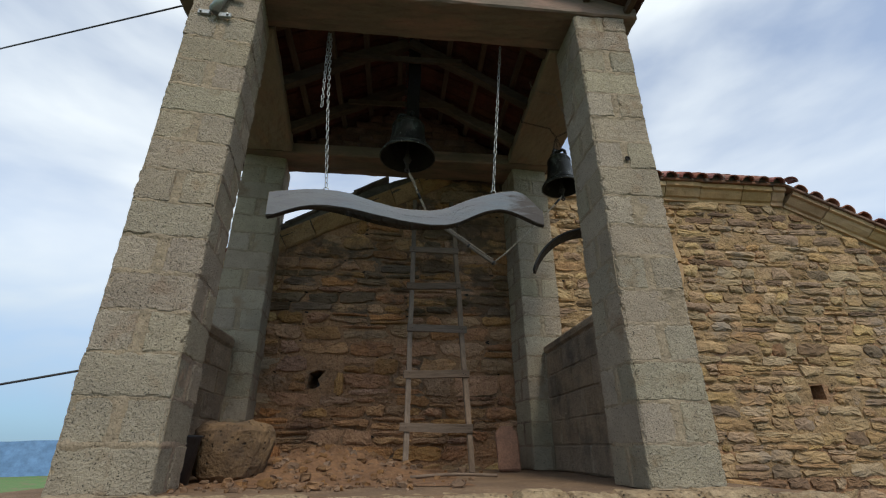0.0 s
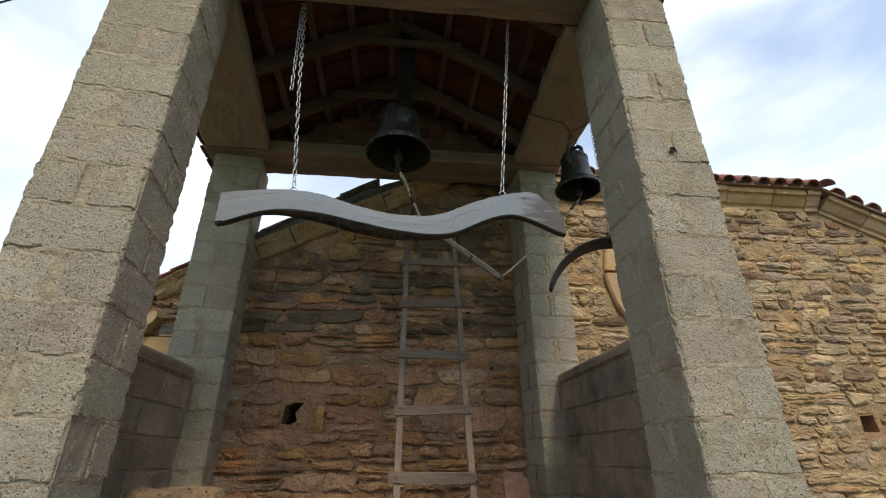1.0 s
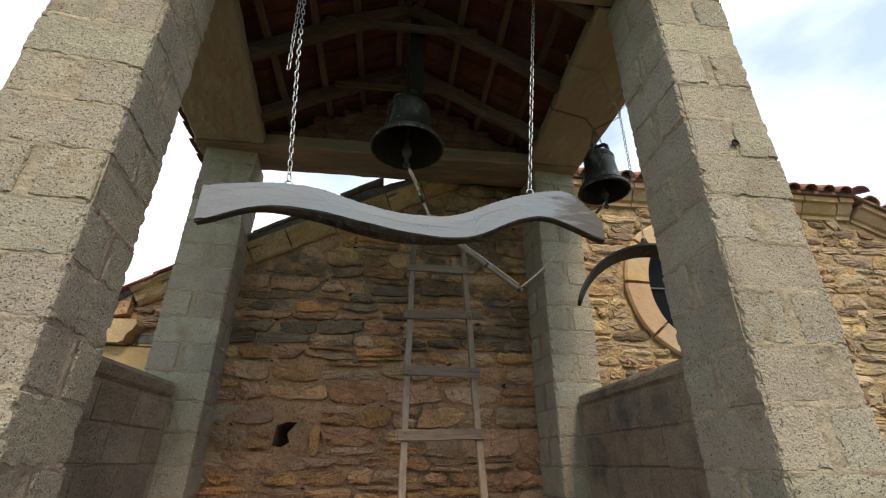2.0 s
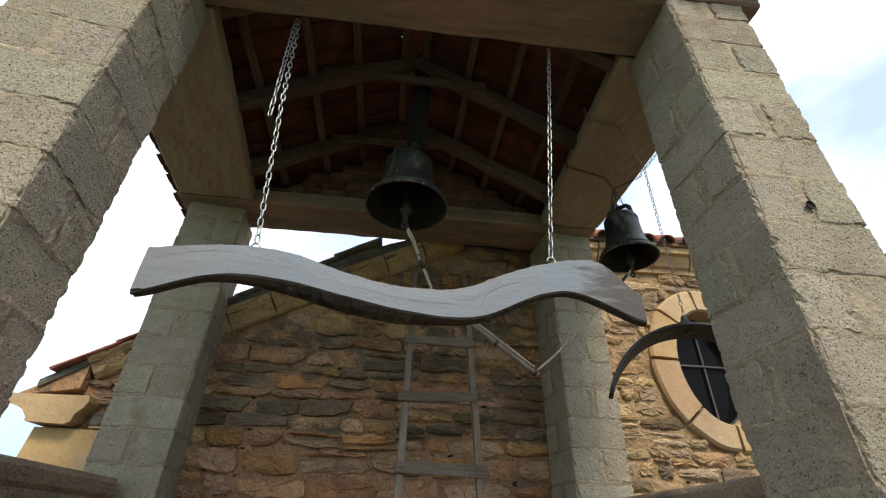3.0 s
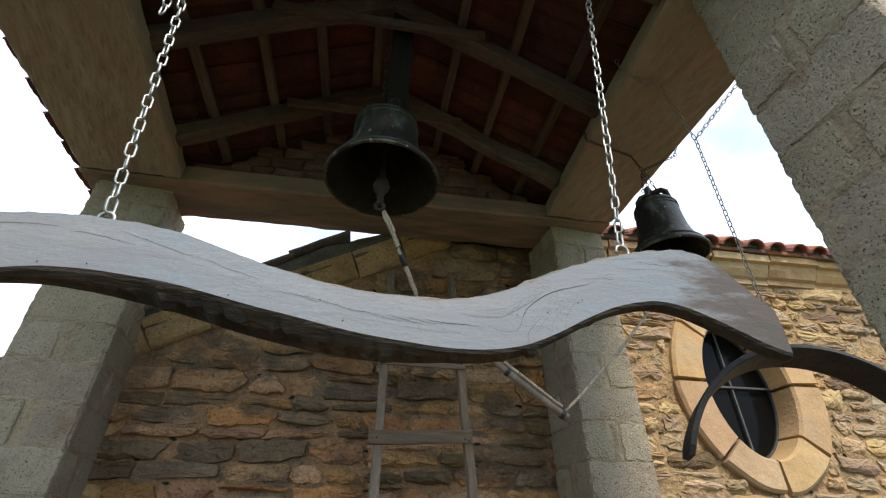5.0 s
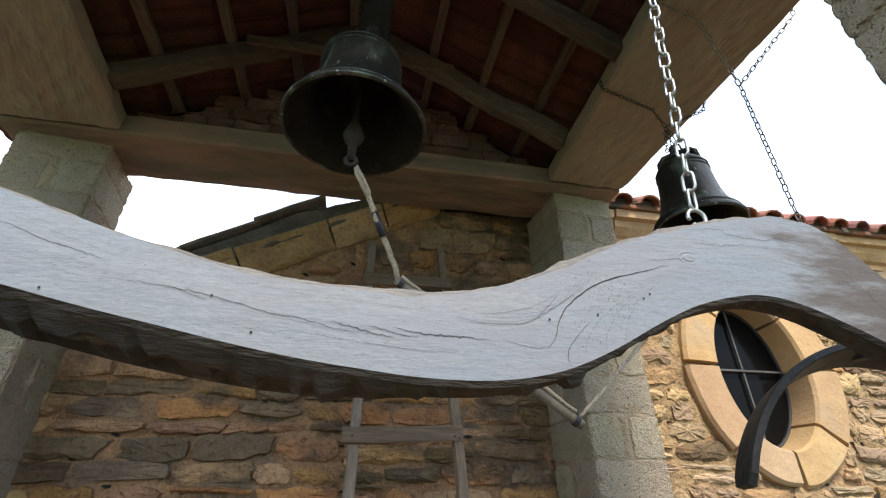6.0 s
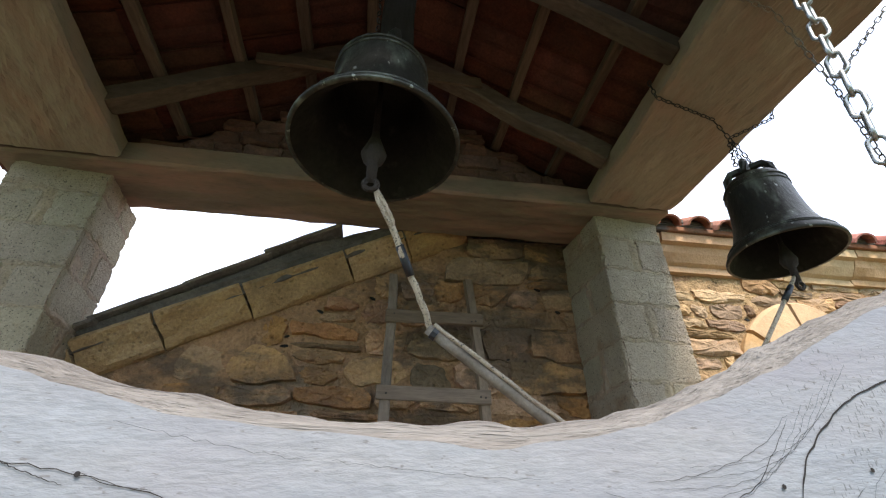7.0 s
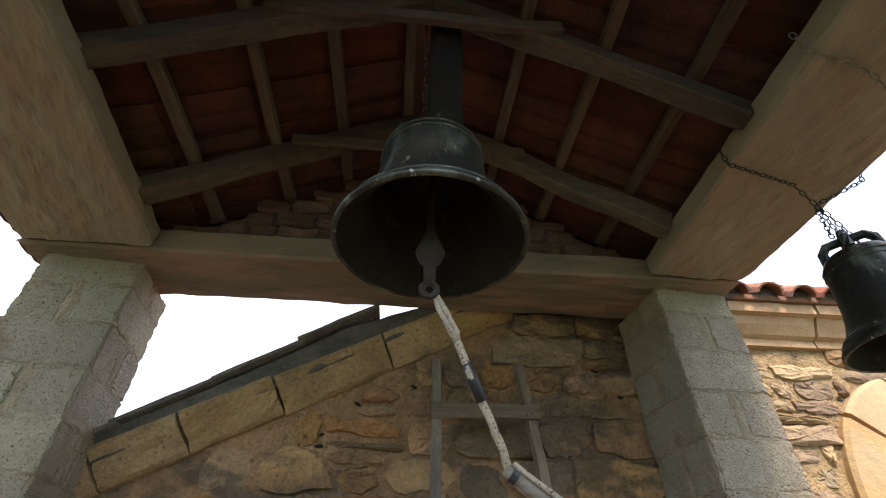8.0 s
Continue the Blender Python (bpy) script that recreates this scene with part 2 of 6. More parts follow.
TILE_OLD = surface("old_dark_tile", (0.30, 0.12, 0.075), (0.15, 0.085, 0.06), 6, 0.9, 0.35, 80, vary="object", amount=0.25, hue=0.012,
                   stain=(0.07, 0.06, 0.055), stain_at=(0.5, 0.7), stain_scale=3)
TILE_ROWS = surface("weathered_roof_tiles", (0.33, 0.13, 0.075), (0.20, 0.095, 0.06), 5, 0.9, 0.4, 80, vary="island", amount=0.28, hue=0.012,
                    stain=(0.13, 0.10, 0.08), stain_at=(0.53, 0.72), stain_scale=2.5)
ROOF_TILE = surface("dark_roof_tile", (0.125, 0.047, 0.031), (0.07, 0.032, 0.023), 6, 0.9, 0.35, 80, vary="object", amount=0.25, hue=0.01)
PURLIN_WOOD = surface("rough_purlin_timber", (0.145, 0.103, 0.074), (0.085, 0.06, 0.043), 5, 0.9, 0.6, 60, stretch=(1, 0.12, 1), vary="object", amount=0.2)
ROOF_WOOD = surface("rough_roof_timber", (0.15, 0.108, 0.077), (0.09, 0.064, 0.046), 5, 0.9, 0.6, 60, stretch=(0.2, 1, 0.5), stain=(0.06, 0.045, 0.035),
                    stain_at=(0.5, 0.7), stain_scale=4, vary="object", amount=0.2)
POST_WOOD = surface("dark_post_timber", (0.02, 0.017, 0.015), (0.011, 0.009, 0.008), 6, 1.0, 0.6, 60, stretch=(1, 1, 0.15))
LADDER_WOOD = surface("weathered_ladder_wood", (0.205, 0.145, 0.10), (0.115, 0.08, 0.056), 9, 0.9, 0.6, 75, stretch=(0.12, 1, 1), vary="object", amount=0.2)
LADDER_RAIL = surface("weathered_ladder_rail", (0.215, 0.155, 0.108), (0.125, 0.088, 0.062), 9, 0.9, 0.6, 75, stretch=(1, 1, 0.12), vary="object", amount=0.2)
BRONZE = surface("dark_patinated_bronze", (0.046, 0.044, 0.036), (0.024, 0.024, 0.021), 9, 0.46, 0.25, 60, metal=0.5, stain=(0.15, 0.17, 0.14), stretch=(1, 1, 0.45),
                 stain_at=(0.53, 0.70), stain_scale=13, speck=(0.26, 0.28, 0.25), speck_scale=50, speck_at=0.655)
BRONZE_INSIDE = surface("darker_bronze", (0.024, 0.022, 0.019), (0.013, 0.012, 0.011), 9, 0.7, 0.2, 60, metal=0.2, stain=(0.05, 0.048, 0.04), stain_at=(0.58, 0.74), stain_scale=14)
IRON = surface("blackened_iron", (0.034, 0.032, 0.032), (0.022, 0.021, 0.021), 12, 0.6, 0.3, 90, metal=0.5, stain=(0.055, 0.042, 0.034), stain_at=(0.6, 0.8), stain_scale=9)
RUSTY = surface("dull_rusty_iron", (0.035, 0.025, 0.019), (0.02, 0.015, 0.012), 12, 0.85, 0.4, 90)
ZINC = surface("galvanised_steel", (0.43, 0.44, 0.42), (0.31, 0.32, 0.31), 30, 0.42, 0.1, 120, metal=0.85, stain=(0.33, 0.36, 0.33), stain_at=(0.55, 0.7), stain_scale=40)
DULL_CHAIN = surface("dull_steel_chain", (0.30, 0.27, 0.24), (0.20, 0.18, 0.16), 30, 0.5, 0.15, 120, metal=0.8)
EARTH = surface("reddish_earth", (0.24, 0.128, 0.06), (0.135, 0.072, 0.038), 9, 0.97, 1.0, 40, speck=(0.38, 0.25, 0.14), speck_scale=45, speck_at=0.68)
FLOOR_MAT = surface("dusty_cement_floor", (0.215, 0.137, 0.078), (0.135, 0.085, 0.05), 3, 0.95, 0.6, 50, speck=(0.40, 0.33, 0.24), speck_scale=50, speck_at=0.68)
RIM_STONE = surface("rough_limed_edge", (0.40, 0.30, 0.18), (0.24, 0.165, 0.09), 14, 0.95, 1.0, 60, pits=0.8, pit_scale=40, depth=0.014)
PINK_STONE = surface("pink_brick", (0.29, 0.155, 0.10), (0.20, 0.11, 0.075), 7, 0.92, 0.6, 60)
POROUS = surface("porous_yellow_tuff", (0.20, 0.125, 0.062), (0.10, 0.064, 0.038), 6, 0.97, 1.0, 40, pits=0.95, pit_scale=30)
ROPE = surface("braided_rope", (0.50, 0.42, 0.32), (0.38, 0.31, 0.235), 20, 0.9, 0.5, 300, speck=(0.05, 0.05, 0.05), speck_scale=170, speck_at=0.60)
TAPE = surface("black_tape", (0.015, 0.017, 0.022), (0.02, 0.022, 0.028), 20, 0.5, 0.1, 80)
PIPE_GREY = surface("grey_pipe", (0.23, 0.195, 0.155), (0.15, 0.125, 0.10), 12, 0.7, 0.25, 80, stain=(0.14, 0.11, 0.08), stain_at=(0.55, 0.75), stain_scale=14)
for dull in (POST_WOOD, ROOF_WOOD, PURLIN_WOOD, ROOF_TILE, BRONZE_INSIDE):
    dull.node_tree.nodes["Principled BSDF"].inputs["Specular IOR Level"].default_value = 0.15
BLACK_CABLE = surface("black_cable", (0.02, 0.02, 0.022), (0.03, 0.03, 0.03), 5, 0.6, 0.0)
GAP_BLACK = surface("gap_black", (0.02, 0.02, 0.024), (0.03, 0.03, 0.033), 9, 0.5, 0.2, 30)
# Near-black on flat slivers and discs: the shade inside cracks and holes.
RECESS_SHADE = surface("recess_shade", (0.012, 0.010, 0.009), (0.007, 0.006, 0.006), 20, 0.95, 0.2)
INNER_PLASTER = surface("dim_plaster", (0.30, 0.27, 0.23), (0.22, 0.2, 0.17), 2, 0.95, 0.2)
DARK_BRICK = surface("dark_red_brick", (0.16, 0.078, 0.053), (0.09, 0.050, 0.037), 6, 0.95, 0.6, 60, vary="object", amount=0.2)
OAK_TOP = surface("split_oak_fibre", (0.215, 0.202, 0.188), (0.135, 0.122, 0.11), 14, 0.9, 0.9, 150, stretch=(0.07, 1, 1), speck=(0.07, 0.06, 0.052), speck_scale=170, speck_at=0.66)
GRASS = surface("green_fields", (0.075, 0.17, 0.035), (0.11, 0.18, 0.05), 0.02, 0.95, 0.0, 0.15, stain=(0.17, 0.14, 0.07), stain_at=(0.55, 0.62), stain_scale=0.012)


def assumed_dark_earth(m):
    """Bare earth assumed round the church, out of view, giving way to grass some twenty metres out."""
    t = m.node_tree
    bsdf = t.nodes["Principled BSDF"]
    grass = bsdf.inputs["Base Color"].links[0].from_socket
    geo = t.nodes.new("ShaderNodeNewGeometry")
    far = t.nodes.new("ShaderNodeVectorMath")
    far.operation = "LENGTH"
    link(t, geo.outputs["Position"], far.inputs[0])
    n = t.nodes.new("ShaderNodeTexNoise")
    n.inputs["Scale"].default_value, n.inputs["Detail"].default_value = 0.25, 6.0
    turned = t.nodes.new("ShaderNodeMapping")
    turned.inputs["Rotation"].default_value, turned.inputs["Scale"].default_value = (0, radians(-38), 0), (0.35, 1.0, 1.6)
    link(t, geo.outputs["Position"], turned.inputs["Vector"])
    link(t, turned.outputs["Vector"], n.inputs["Vector"])
    ad = t.nodes.new("ShaderNodeMath")
    ad.operation, ad.inputs[1].default_value = "MULTIPLY_ADD", 14.0
    link(t, n.outputs["Fac"], ad.inputs[0])
    link(t, far.outputs["Value"], ad.inputs[2])
    r = t.nodes.new("ShaderNodeMapRange")
    r.inputs["From Min"].default_value, r.inputs["From Max"].default_value = 22.0, 30.0
    link(t, ad.outputs["Value"], r.inputs["Value"])
    fine = t.nodes.new("ShaderNodeTexNoise")
    fine.inputs["Scale"].default_value, fine.inputs["Detail"].default_value = 3.0, 8.0
    link(t, geo.outputs["Position"], fine.inputs["Vector"])
    # Unseen soil, set dark to limit the light bounced into the belfry.
    soil = t.nodes.new("ShaderNodeMix")
    soil.data_type = "RGBA"
    soil.inputs["A"].default_value, soil.inputs["B"].default_value = (0.095, 0.072, 0.046, 1), (0.06, 0.048, 0.03, 1)
    link(t, fine.outputs["Fac"], soil.inputs["Factor"])
    k = t.nodes.new("ShaderNodeMix")
    k.data_type = "RGBA"
    link(t, r.outputs["Result"], k.inputs["Factor"])
    link(t, soil.outputs["Result"], k.inputs["A"])
    link(t, grass, k.inputs["B"])
    link(t, k.outputs["Result"], bsdf.inputs["Base Color"])


assumed_dark_earth(GRASS)
LEAVES = surface("hedge_leaves", (0.035, 0.07, 0.02), (0.02, 0.045, 0.014), 0.3, 0.9, 0.0, 2.0, vary="island", amount=0.3)
# Aerial haze is painted into the mountains as a flat pale blue.
HILL = surface("mountain_haze_blue", (0.125, 0.225, 0.37), (0.10, 0.195, 0.34), 0.0015, 1.0, 0.0, 0.02)


FACE = 2.742                               # front of the wooden semantron


def plank_material():
    """Silver-grey weathered oak with its grain along x, browner towards the broken end."""
    m = surface("silver_weathered_oak", (0.164, 0.193, 0.226), (0.190, 0.194, 0.203), 7, 0.8, 0.22, 300, stretch=(0.30, 1, 1), stain=(0.168, 0.170, 0.190),
                stain_at=(0.48, 0.68), stain_scale=11, speck=(0.125, 0.121, 0.125), speck_scale=420, speck_at=0.665, grit_range=(0.86, 1.11), lump=0.5, depth=0.004)
    t = m.node_tree
    bsdf = t.nodes["Principled BSDF"]
    old = bsdf.inputs["Base Color"].links[0].from_socket
    geo = t.nodes.new("ShaderNodeNewGeometry")
    sep = t.nodes.new("ShaderNodeSeparateXYZ")
    link(t, geo.outputs["Position"], sep.inputs["Vector"])
    n = t.nodes.new("ShaderNodeTexNoise")
    n.inputs["Scale"].default_value, n.inputs["Detail"].default_value, n.inputs["Roughness"].default_value = 20.0, 7.0, 0.65
    turned = t.nodes.new("ShaderNodeMapping")
    turned.inputs["Rotation"].default_value, turned.inputs["Scale"].default_value = (0, radians(-38), 0), (0.35, 1.0, 1.6)
    link(t, geo.outputs["Position"], turned.inputs["Vector"])
    link(t, turned.outputs["Vector"], n.inputs["Vector"])
    ad = t.nodes.new("ShaderNodeMath")
    ad.operation, ad.inputs[1].default_value = "MULTIPLY_ADD", 0.62
    link(t, n.outputs["Fac"], ad.inputs[0])
    link(t, sep.outputs["X"], ad.inputs[2])
    r = t.nodes.new("ShaderNodeMapRange")
    r.inputs["From Min"].default_value, r.inputs["From Max"].default_value = 1.09, 1.21
    r.inputs["To Max"].default_value = 0.9
    link(t, ad.outputs["Value"], r.inputs["Value"])
    k = t.nodes.new("ShaderNodeMix")
    k.data_type = "RGBA"
    link(t, r.outputs["Result"], k.inputs["Factor"])
    link(t, old, k.inputs["A"])
    k.inputs["B"].default_value = (0.066, 0.054, 0.049, 1)
    # open pores of the cross grain inside the bend
    mp = t.nodes.new("ShaderNodeMapping")
    mp.inputs["Rotation"].default_value, mp.inputs["Scale"].default_value = (0, radians(22), 0), (1.0, 1.0, 0.3)
    link(t, geo.outputs["Position"], mp.inputs["Vector"])
    pore = t.nodes.new("ShaderNodeTexNoise")
    pore.inputs["Scale"].default_value, pore.inputs["Detail"].default_value = 620.0, 2.0
    link(t, mp.outputs["Vector"], pore.inputs["Vector"])
    far = t.nodes.new("ShaderNodeVectorMath")
    far.operation, far.inputs[1].default_value = "DISTANCE", (0.475, FACE, 1.655)
    link(t, geo.outputs["Position"], far.inputs[0])
    near = t.nodes.new("ShaderNodeMapRange")
    near.inputs["From Min"].default_value, near.inputs["From Max"].default_value = 0.03, 0.13
    near.inputs["To Min"].default_value, near.inputs["To Max"].default_value = 0.06, -0.12
    link(t, far.outputs["Value"], near.inputs["Value"])
    deep = t.nodes.new("ShaderNodeMath")
    deep.operation = "ADD"
    link(t, pore.outputs["Fac"], deep.inputs[0])
    link(t, near.outputs["Result"], deep.inputs[1])
    open_pore = t.nodes.new("ShaderNodeMapRange")
    open_pore.inputs["From Min"].default_value, open_pore.inputs["From Max"].default_value, open_pore.inputs["To Max"].default_value = 0.66, 0.72, 0.6
    link(t, deep.outputs["Value"], open_pore.inputs["Value"])
    k2 = t.nodes.new("ShaderNodeMix")
    k2.data_type = "RGBA"
    link(t, open_pore.outputs["Result"], k2.inputs["Factor"])
    link(t, k.outputs["Result"], k2.inputs["A"])
    k2.inputs["B"].default_value = (0.05, 0.047, 0.046, 1)
    link(t, k2.outputs["Result"], bsdf.inputs["Base Color"])
    return m


OAK = plank_material()
OAK_UNDER = surface("dark_bark_underside", (0.062, 0.047, 0.035), (0.02, 0.016, 0.013), 16, 0.95, 1.0, 70, stretch=(0.22, 1, 1), stain=(0.13, 0.10, 0.075), stain_at=(0.6, 0.72), stain_scale=22)
glass = bpy.data.materials.new("dark_window_glass")
glass.use_nodes = True
gb = glass.node_tree.nodes["Principled BSDF"]
gb.inputs["Base Color"].default_value = (0.005, 0.005, 0.005, 1)
gb.inputs["Roughness"].default_value = 0.12
gb.inputs["Specular IOR Level"].default_value = 0.06
gb.inputs["Transmission Weight"].default_value = 0.0


# ---- builders ----
def part(name, bm, material, parent=None, label="", smooth=False):
    me = bpy.data.meshes.new(name)
    bm.to_mesh(me)
    bm.free()
    me.materials.append(material)
    if smooth:
        me.polygons.foreach_set("use_smooth", [True] * len(me.polygons))
    ob = new(name, me)
    ob.parent = parent
    return tagged(ob, label)


def shared(name, me, parent, m, label=""):
    ob = new(name, me)
    ob.parent = parent
    ob.matrix_local = m
    return tagged(ob, label)


def base(name, x, y, z, label, category, group="", kind=""):
    ob = new(name)
    ob.location = (x, y, z)
    ob.empty_display_size = 0.1
    bpy.context.view_layer.update()
    return tagged(ob, label, category, group, kind)


def settle(parent):
    """Keeps parts that were built in world places where they are."""
    inv = Matrix.Translation(parent.location).inverted()
    for o in parent.children:
        o.matrix_parent_inverse = inv


def add_box(bm, x0, x1, y0, y1, z0, z1, bevel=0.0, jitter=0.0, rng=None, cuts=0):
    made = bmesh.ops.create_cube(bm, size=1.0)["verts"]
    for v in made:
        v.co = Vector((x0 + (v.co.x + 0.5) * (x1 - x0), y0 + (v.co.y + 0.5) * (y1 - y0), z0 + (v.co.z + 0.5) * (z1 - z0)))
    edges = list({e for v in made for e in v.link_edges})
    if cuts:
        res = bmesh.ops.subdivide_edges(bm, edges=edges, cuts=cuts, use_grid_fill=True)
        made = bm.verts[:]
    if bevel:
        edges = [e for e in {e for v in made for e in v.link_edges} if len(e.link_faces) == 2 and e.calc_face_angle(0) > 0.5]
        res = bmesh.ops.bevel(bm, geom=edges, offset=bevel, segments=1, affect="EDGES")
        made = bm.verts[:] if cuts else list({v for f in res["faces"] for v in f.verts} | {v for v in made if v.is_valid})
    if jitter:
        for v in made:
            if v.is_valid:
                v.co += Vector((rng.uniform(-1, 1), rng.uniform(-1, 1), rng.uniform(-1, 1))) * jitter
    return made


def box(x0, x1, y0, y1, z0, z1, bevel=0.0, jitter=0.0, seed=1, cuts=0):
    bm = bmesh.new()
    add_box(bm, x0, x1, y0, y1, z0, z1, bevel, jitter, random.Random(seed), cuts)
    return bm


def bar(a, b, w, h, bevel=0.004, cuts=0, jitter=0.0, seed=1, up=(0, 0, 1)):
    """A bar from a to b, w across and h along up."""
    a, b = Vector(a), Vector(b)
    d = (b - a).normalized()
    side = d.cross(Vector(up)).normalized()
    top = side.cross(d).normalized()
    bm = box(-w / 2, w / 2, 0, (b - a).length, -h / 2, h / 2, bevel, jitter, seed, 0)
    if cuts:
        long = [e for e in bm.edges if abs((e.verts[0].co - e.verts[1].co).y) > (b - a).length * 0.8]
        bmesh.ops.subdivide_edges(bm, edges=long, cuts=cuts)
        for v in bm.verts:
            p = v.co * 3 + Vector((seed * 3.7, 0, 0))
            v.co += Vector((noise.noise(p) * jitter * 3, 0, noise.noise(p + Vector((9, 9, 9))) * jitter * 3))
    m = Matrix((side, d, top)).transposed().to_4x4()
    m.translation = a
    bmesh.ops.transform(bm, matrix=m, verts=bm.verts)
    return bm


def tube(points, r, segs=8, closed=False, bm=None):
    """A round tube along points; r is one radius or one a point."""
    bm = bm or bmesh.new()
    pts = [Vector(p) for p in points]
    rr = r if isinstance(r, (list, tuple)) else [r] * len(pts)
    rings, ref = [], Vector((0.13, 0.31, 0.94))
    for i, p in enumerate(pts):
        if closed:
            d = pts[(i + 1) % len(pts)] - pts[i - 1]
        else:
            d = pts[min(i + 1, len(pts) - 1)] - pts[max(i - 1, 0)]
        d.normalize()
        u = d.cross(ref)
        if u.length < 0.05:
            u = d.cross(Vector((1, 0, 0)))
        u.normalize()
        w = d.cross(u)
        rings.append([bm.verts.new(p + (u * math.cos(2 * math.pi * k / segs) + w * math.sin(2 * math.pi * k / segs)) * rr[i]) for k in range(segs)])
    n = len(rings)
    for i in range(n if closed else n - 1):
        a, b = rings[i], rings[(i + 1) % n]
        for k in range(segs):
            bm.faces.new((a[k], a[(k + 1) % segs], b[(k + 1) % segs], b[k]))
    if not closed:
        bm.faces.new(rings[0][::-1])
        bm.faces.new(rings[-1])
    return bm


def lathe(profile, segs=48):
    """A turned shape from (radius, height) pairs; a radius of zero closes it."""
    bm = bmesh.new()
    rings = []
    for r, z in profile:
        if r < 1e-5:
            rings.append([bm.verts.new((0, 0, z))])
        else:
            rings.append([bm.verts.new((r * math.cos(2 * math.pi * k / segs), r * math.sin(2 * math.pi * k / segs), z)) for k in range(segs)])
    for a, b in zip(rings, rings[1:]):
        for k in range(segs):
            j = (k + 1) % segs
            if len(a) == 1:
                bm.faces.new((a[0], b[j], b[k]))
            elif len(b) == 1:
                bm.faces.new((a[k], a[j], b[0]))
            else:
                bm.faces.new((a[k], a[j], b[j], b[k]))
    bmesh.ops.recalc_face_normals(bm, faces=bm.faces)
    return bm


def prism(outline, y0, y1, holes=()):
    """A slab in the x-z plane from y0 to y1, with openings right through it."""
    bm = bmesh.new()
    edges = []
    for loop in (outline, *holes):
        vs = [bm.verts.new((x, y0, z)) for x, z in loop]
        edges += [bm.edges.new((vs[i], vs[(i + 1) % len(vs)])) for i in range(len(vs))]
    bmesh.ops.triangle_fill(bm, use_beauty=True, use_dissolve=False, edges=edges)
    res = bmesh.ops.extrude_face_region(bm, geom=bm.faces[:])
    bmesh.ops.translate(bm, vec=(0, y1 - y0, 0), verts=[g for g in res["geom"] if isinstance(g, bmesh.types.BMVert)])
    bmesh.ops.recalc_face_normals(bm, faces=bm.faces)
    return bm


def ellipse(cx, cz, rx, rz, n=40):
    return [(cx + rx * math.cos(2 * math.pi * k / n), cz + rz * math.sin(2 * math.pi * k / n)) for k in range(n)]


def smooth_curve(keys, n):
    """n points through (x, value) keys, eased."""
    xs, vs = [k[0] for k in keys], [k[1] for k in keys]
    fine = np.linspace(xs[0], xs[-1], n)
    lin = np.interp(fine, xs, vs)
    w = max(3, n // 14) | 1
    pad = np.concatenate([np.full(w // 2, lin[0]), lin, np.full(w // 2, lin[-1])])
    soft = np.convolve(pad, np.ones(w) / w, "valid")
    return fine, soft


# ---- ground and distance ----
def ground_sheet():
    """One sheet: a hilltop terrace that falls away to a plain."""
    bm = bmesh.new()
    radii = [0.0, 4, 8, 12, 17, 24, 34, 50, 80, 130, 220, 400, 800, 1600, 3000, 4700]
    segs, rings = 64, []
    for r in radii:
        row = []
        for k in range(segs):
            a = 2 * math.pi * k / segs
            x, y = r * math.cos(a), 6 + r * math.sin(a)
            drop = 0 if r < 12 else -160 * (1 - math.exp(-(r - 12) / 420.0))
            z = -1.35 + drop + (noise.noise(Vector((x * 0.02, y * 0.02, 0))) * min(6, r * 0.03) if 14 < r < 1000 else 0)
            row.append(bm.verts.new((x, y, z)))
            if r == 0:
                break
        rings.append(row)
    for a, b in zip(rings, rings[1:]):
        for k in range(segs):
            j = (k + 1) % segs
            if len(a) == 1:
                bm.faces.new((a[0], b[k], b[j]))
            else:
                bm.faces.new((a[k], b[k], b[j], a[j]))
    bmesh.ops.recalc_face_normals(bm, faces=bm.faces)
    return tagged(part("ground", bm, GRASS, smooth=True), "green fields falling away from the hilltop", "ground", kind="structure")


ground_sheet()


def mountains():
    bm = bmesh.new()
    prev = None
    for k in range(241):
        a = radians(90 + k * 0.6 - 30)
        x, y = 4200 * math.cos(a), 4200 * math.sin(a)
        top = 44 + 34 * noise.fractal(Vector((k * 0.045, 3.1, 0)), 1.0, 2.0, 4)
        cur = (bm.verts.new((x, y, -200)), bm.verts.new((x * 1.03, y * 1.03, top)))
        if prev:
            bm.faces.new((prev[0], cur[0], cur[1], prev[1]))
        prev = cur
    return tagged(part("backdrop", bm, HILL, smooth=True), "mountain range on the horizon, coloured as blue haze", "mountains", kind="structure")


mountains()


def hedges():
    """Hedgerows and bushes out on the fields."""
    rng = random.Random(12)
    bm = bmesh.new()
    rows = [(radians(rng.uniform(112, 150)), rng.uniform(120, 900), rng.uniform(-0.5, 0.5)) for _ in range(46)]
    for a0, r0, lean in rows:
        for k in range(rng.randrange(5, 16)):
            r = r0 + k * lean * r0 * 0.02
            a = a0 + k * 0.007
            x, y = r * math.cos(a), 6 + r * math.sin(a)
            z = -1.35 - 160 * (1 - math.exp(-(r - 12) / 420.0))
            s = rng.uniform(1.2, 3.0) * (0.6 + r / 500)
            ball = bmesh.ops.create_icosphere(bm, subdivisions=2, radius=s, matrix=Matrix.Translation((x, y, z + s * 0.5)))["verts"]
            for v in ball:
                v.co += noise.noise_vector(v.co * (1.7 / s)) * s * 0.5
    tagged(part("hedges", bm, LEAVES), "dark green hedgerows and bushes in the fields", "hedge", kind="stuff")


hedges()

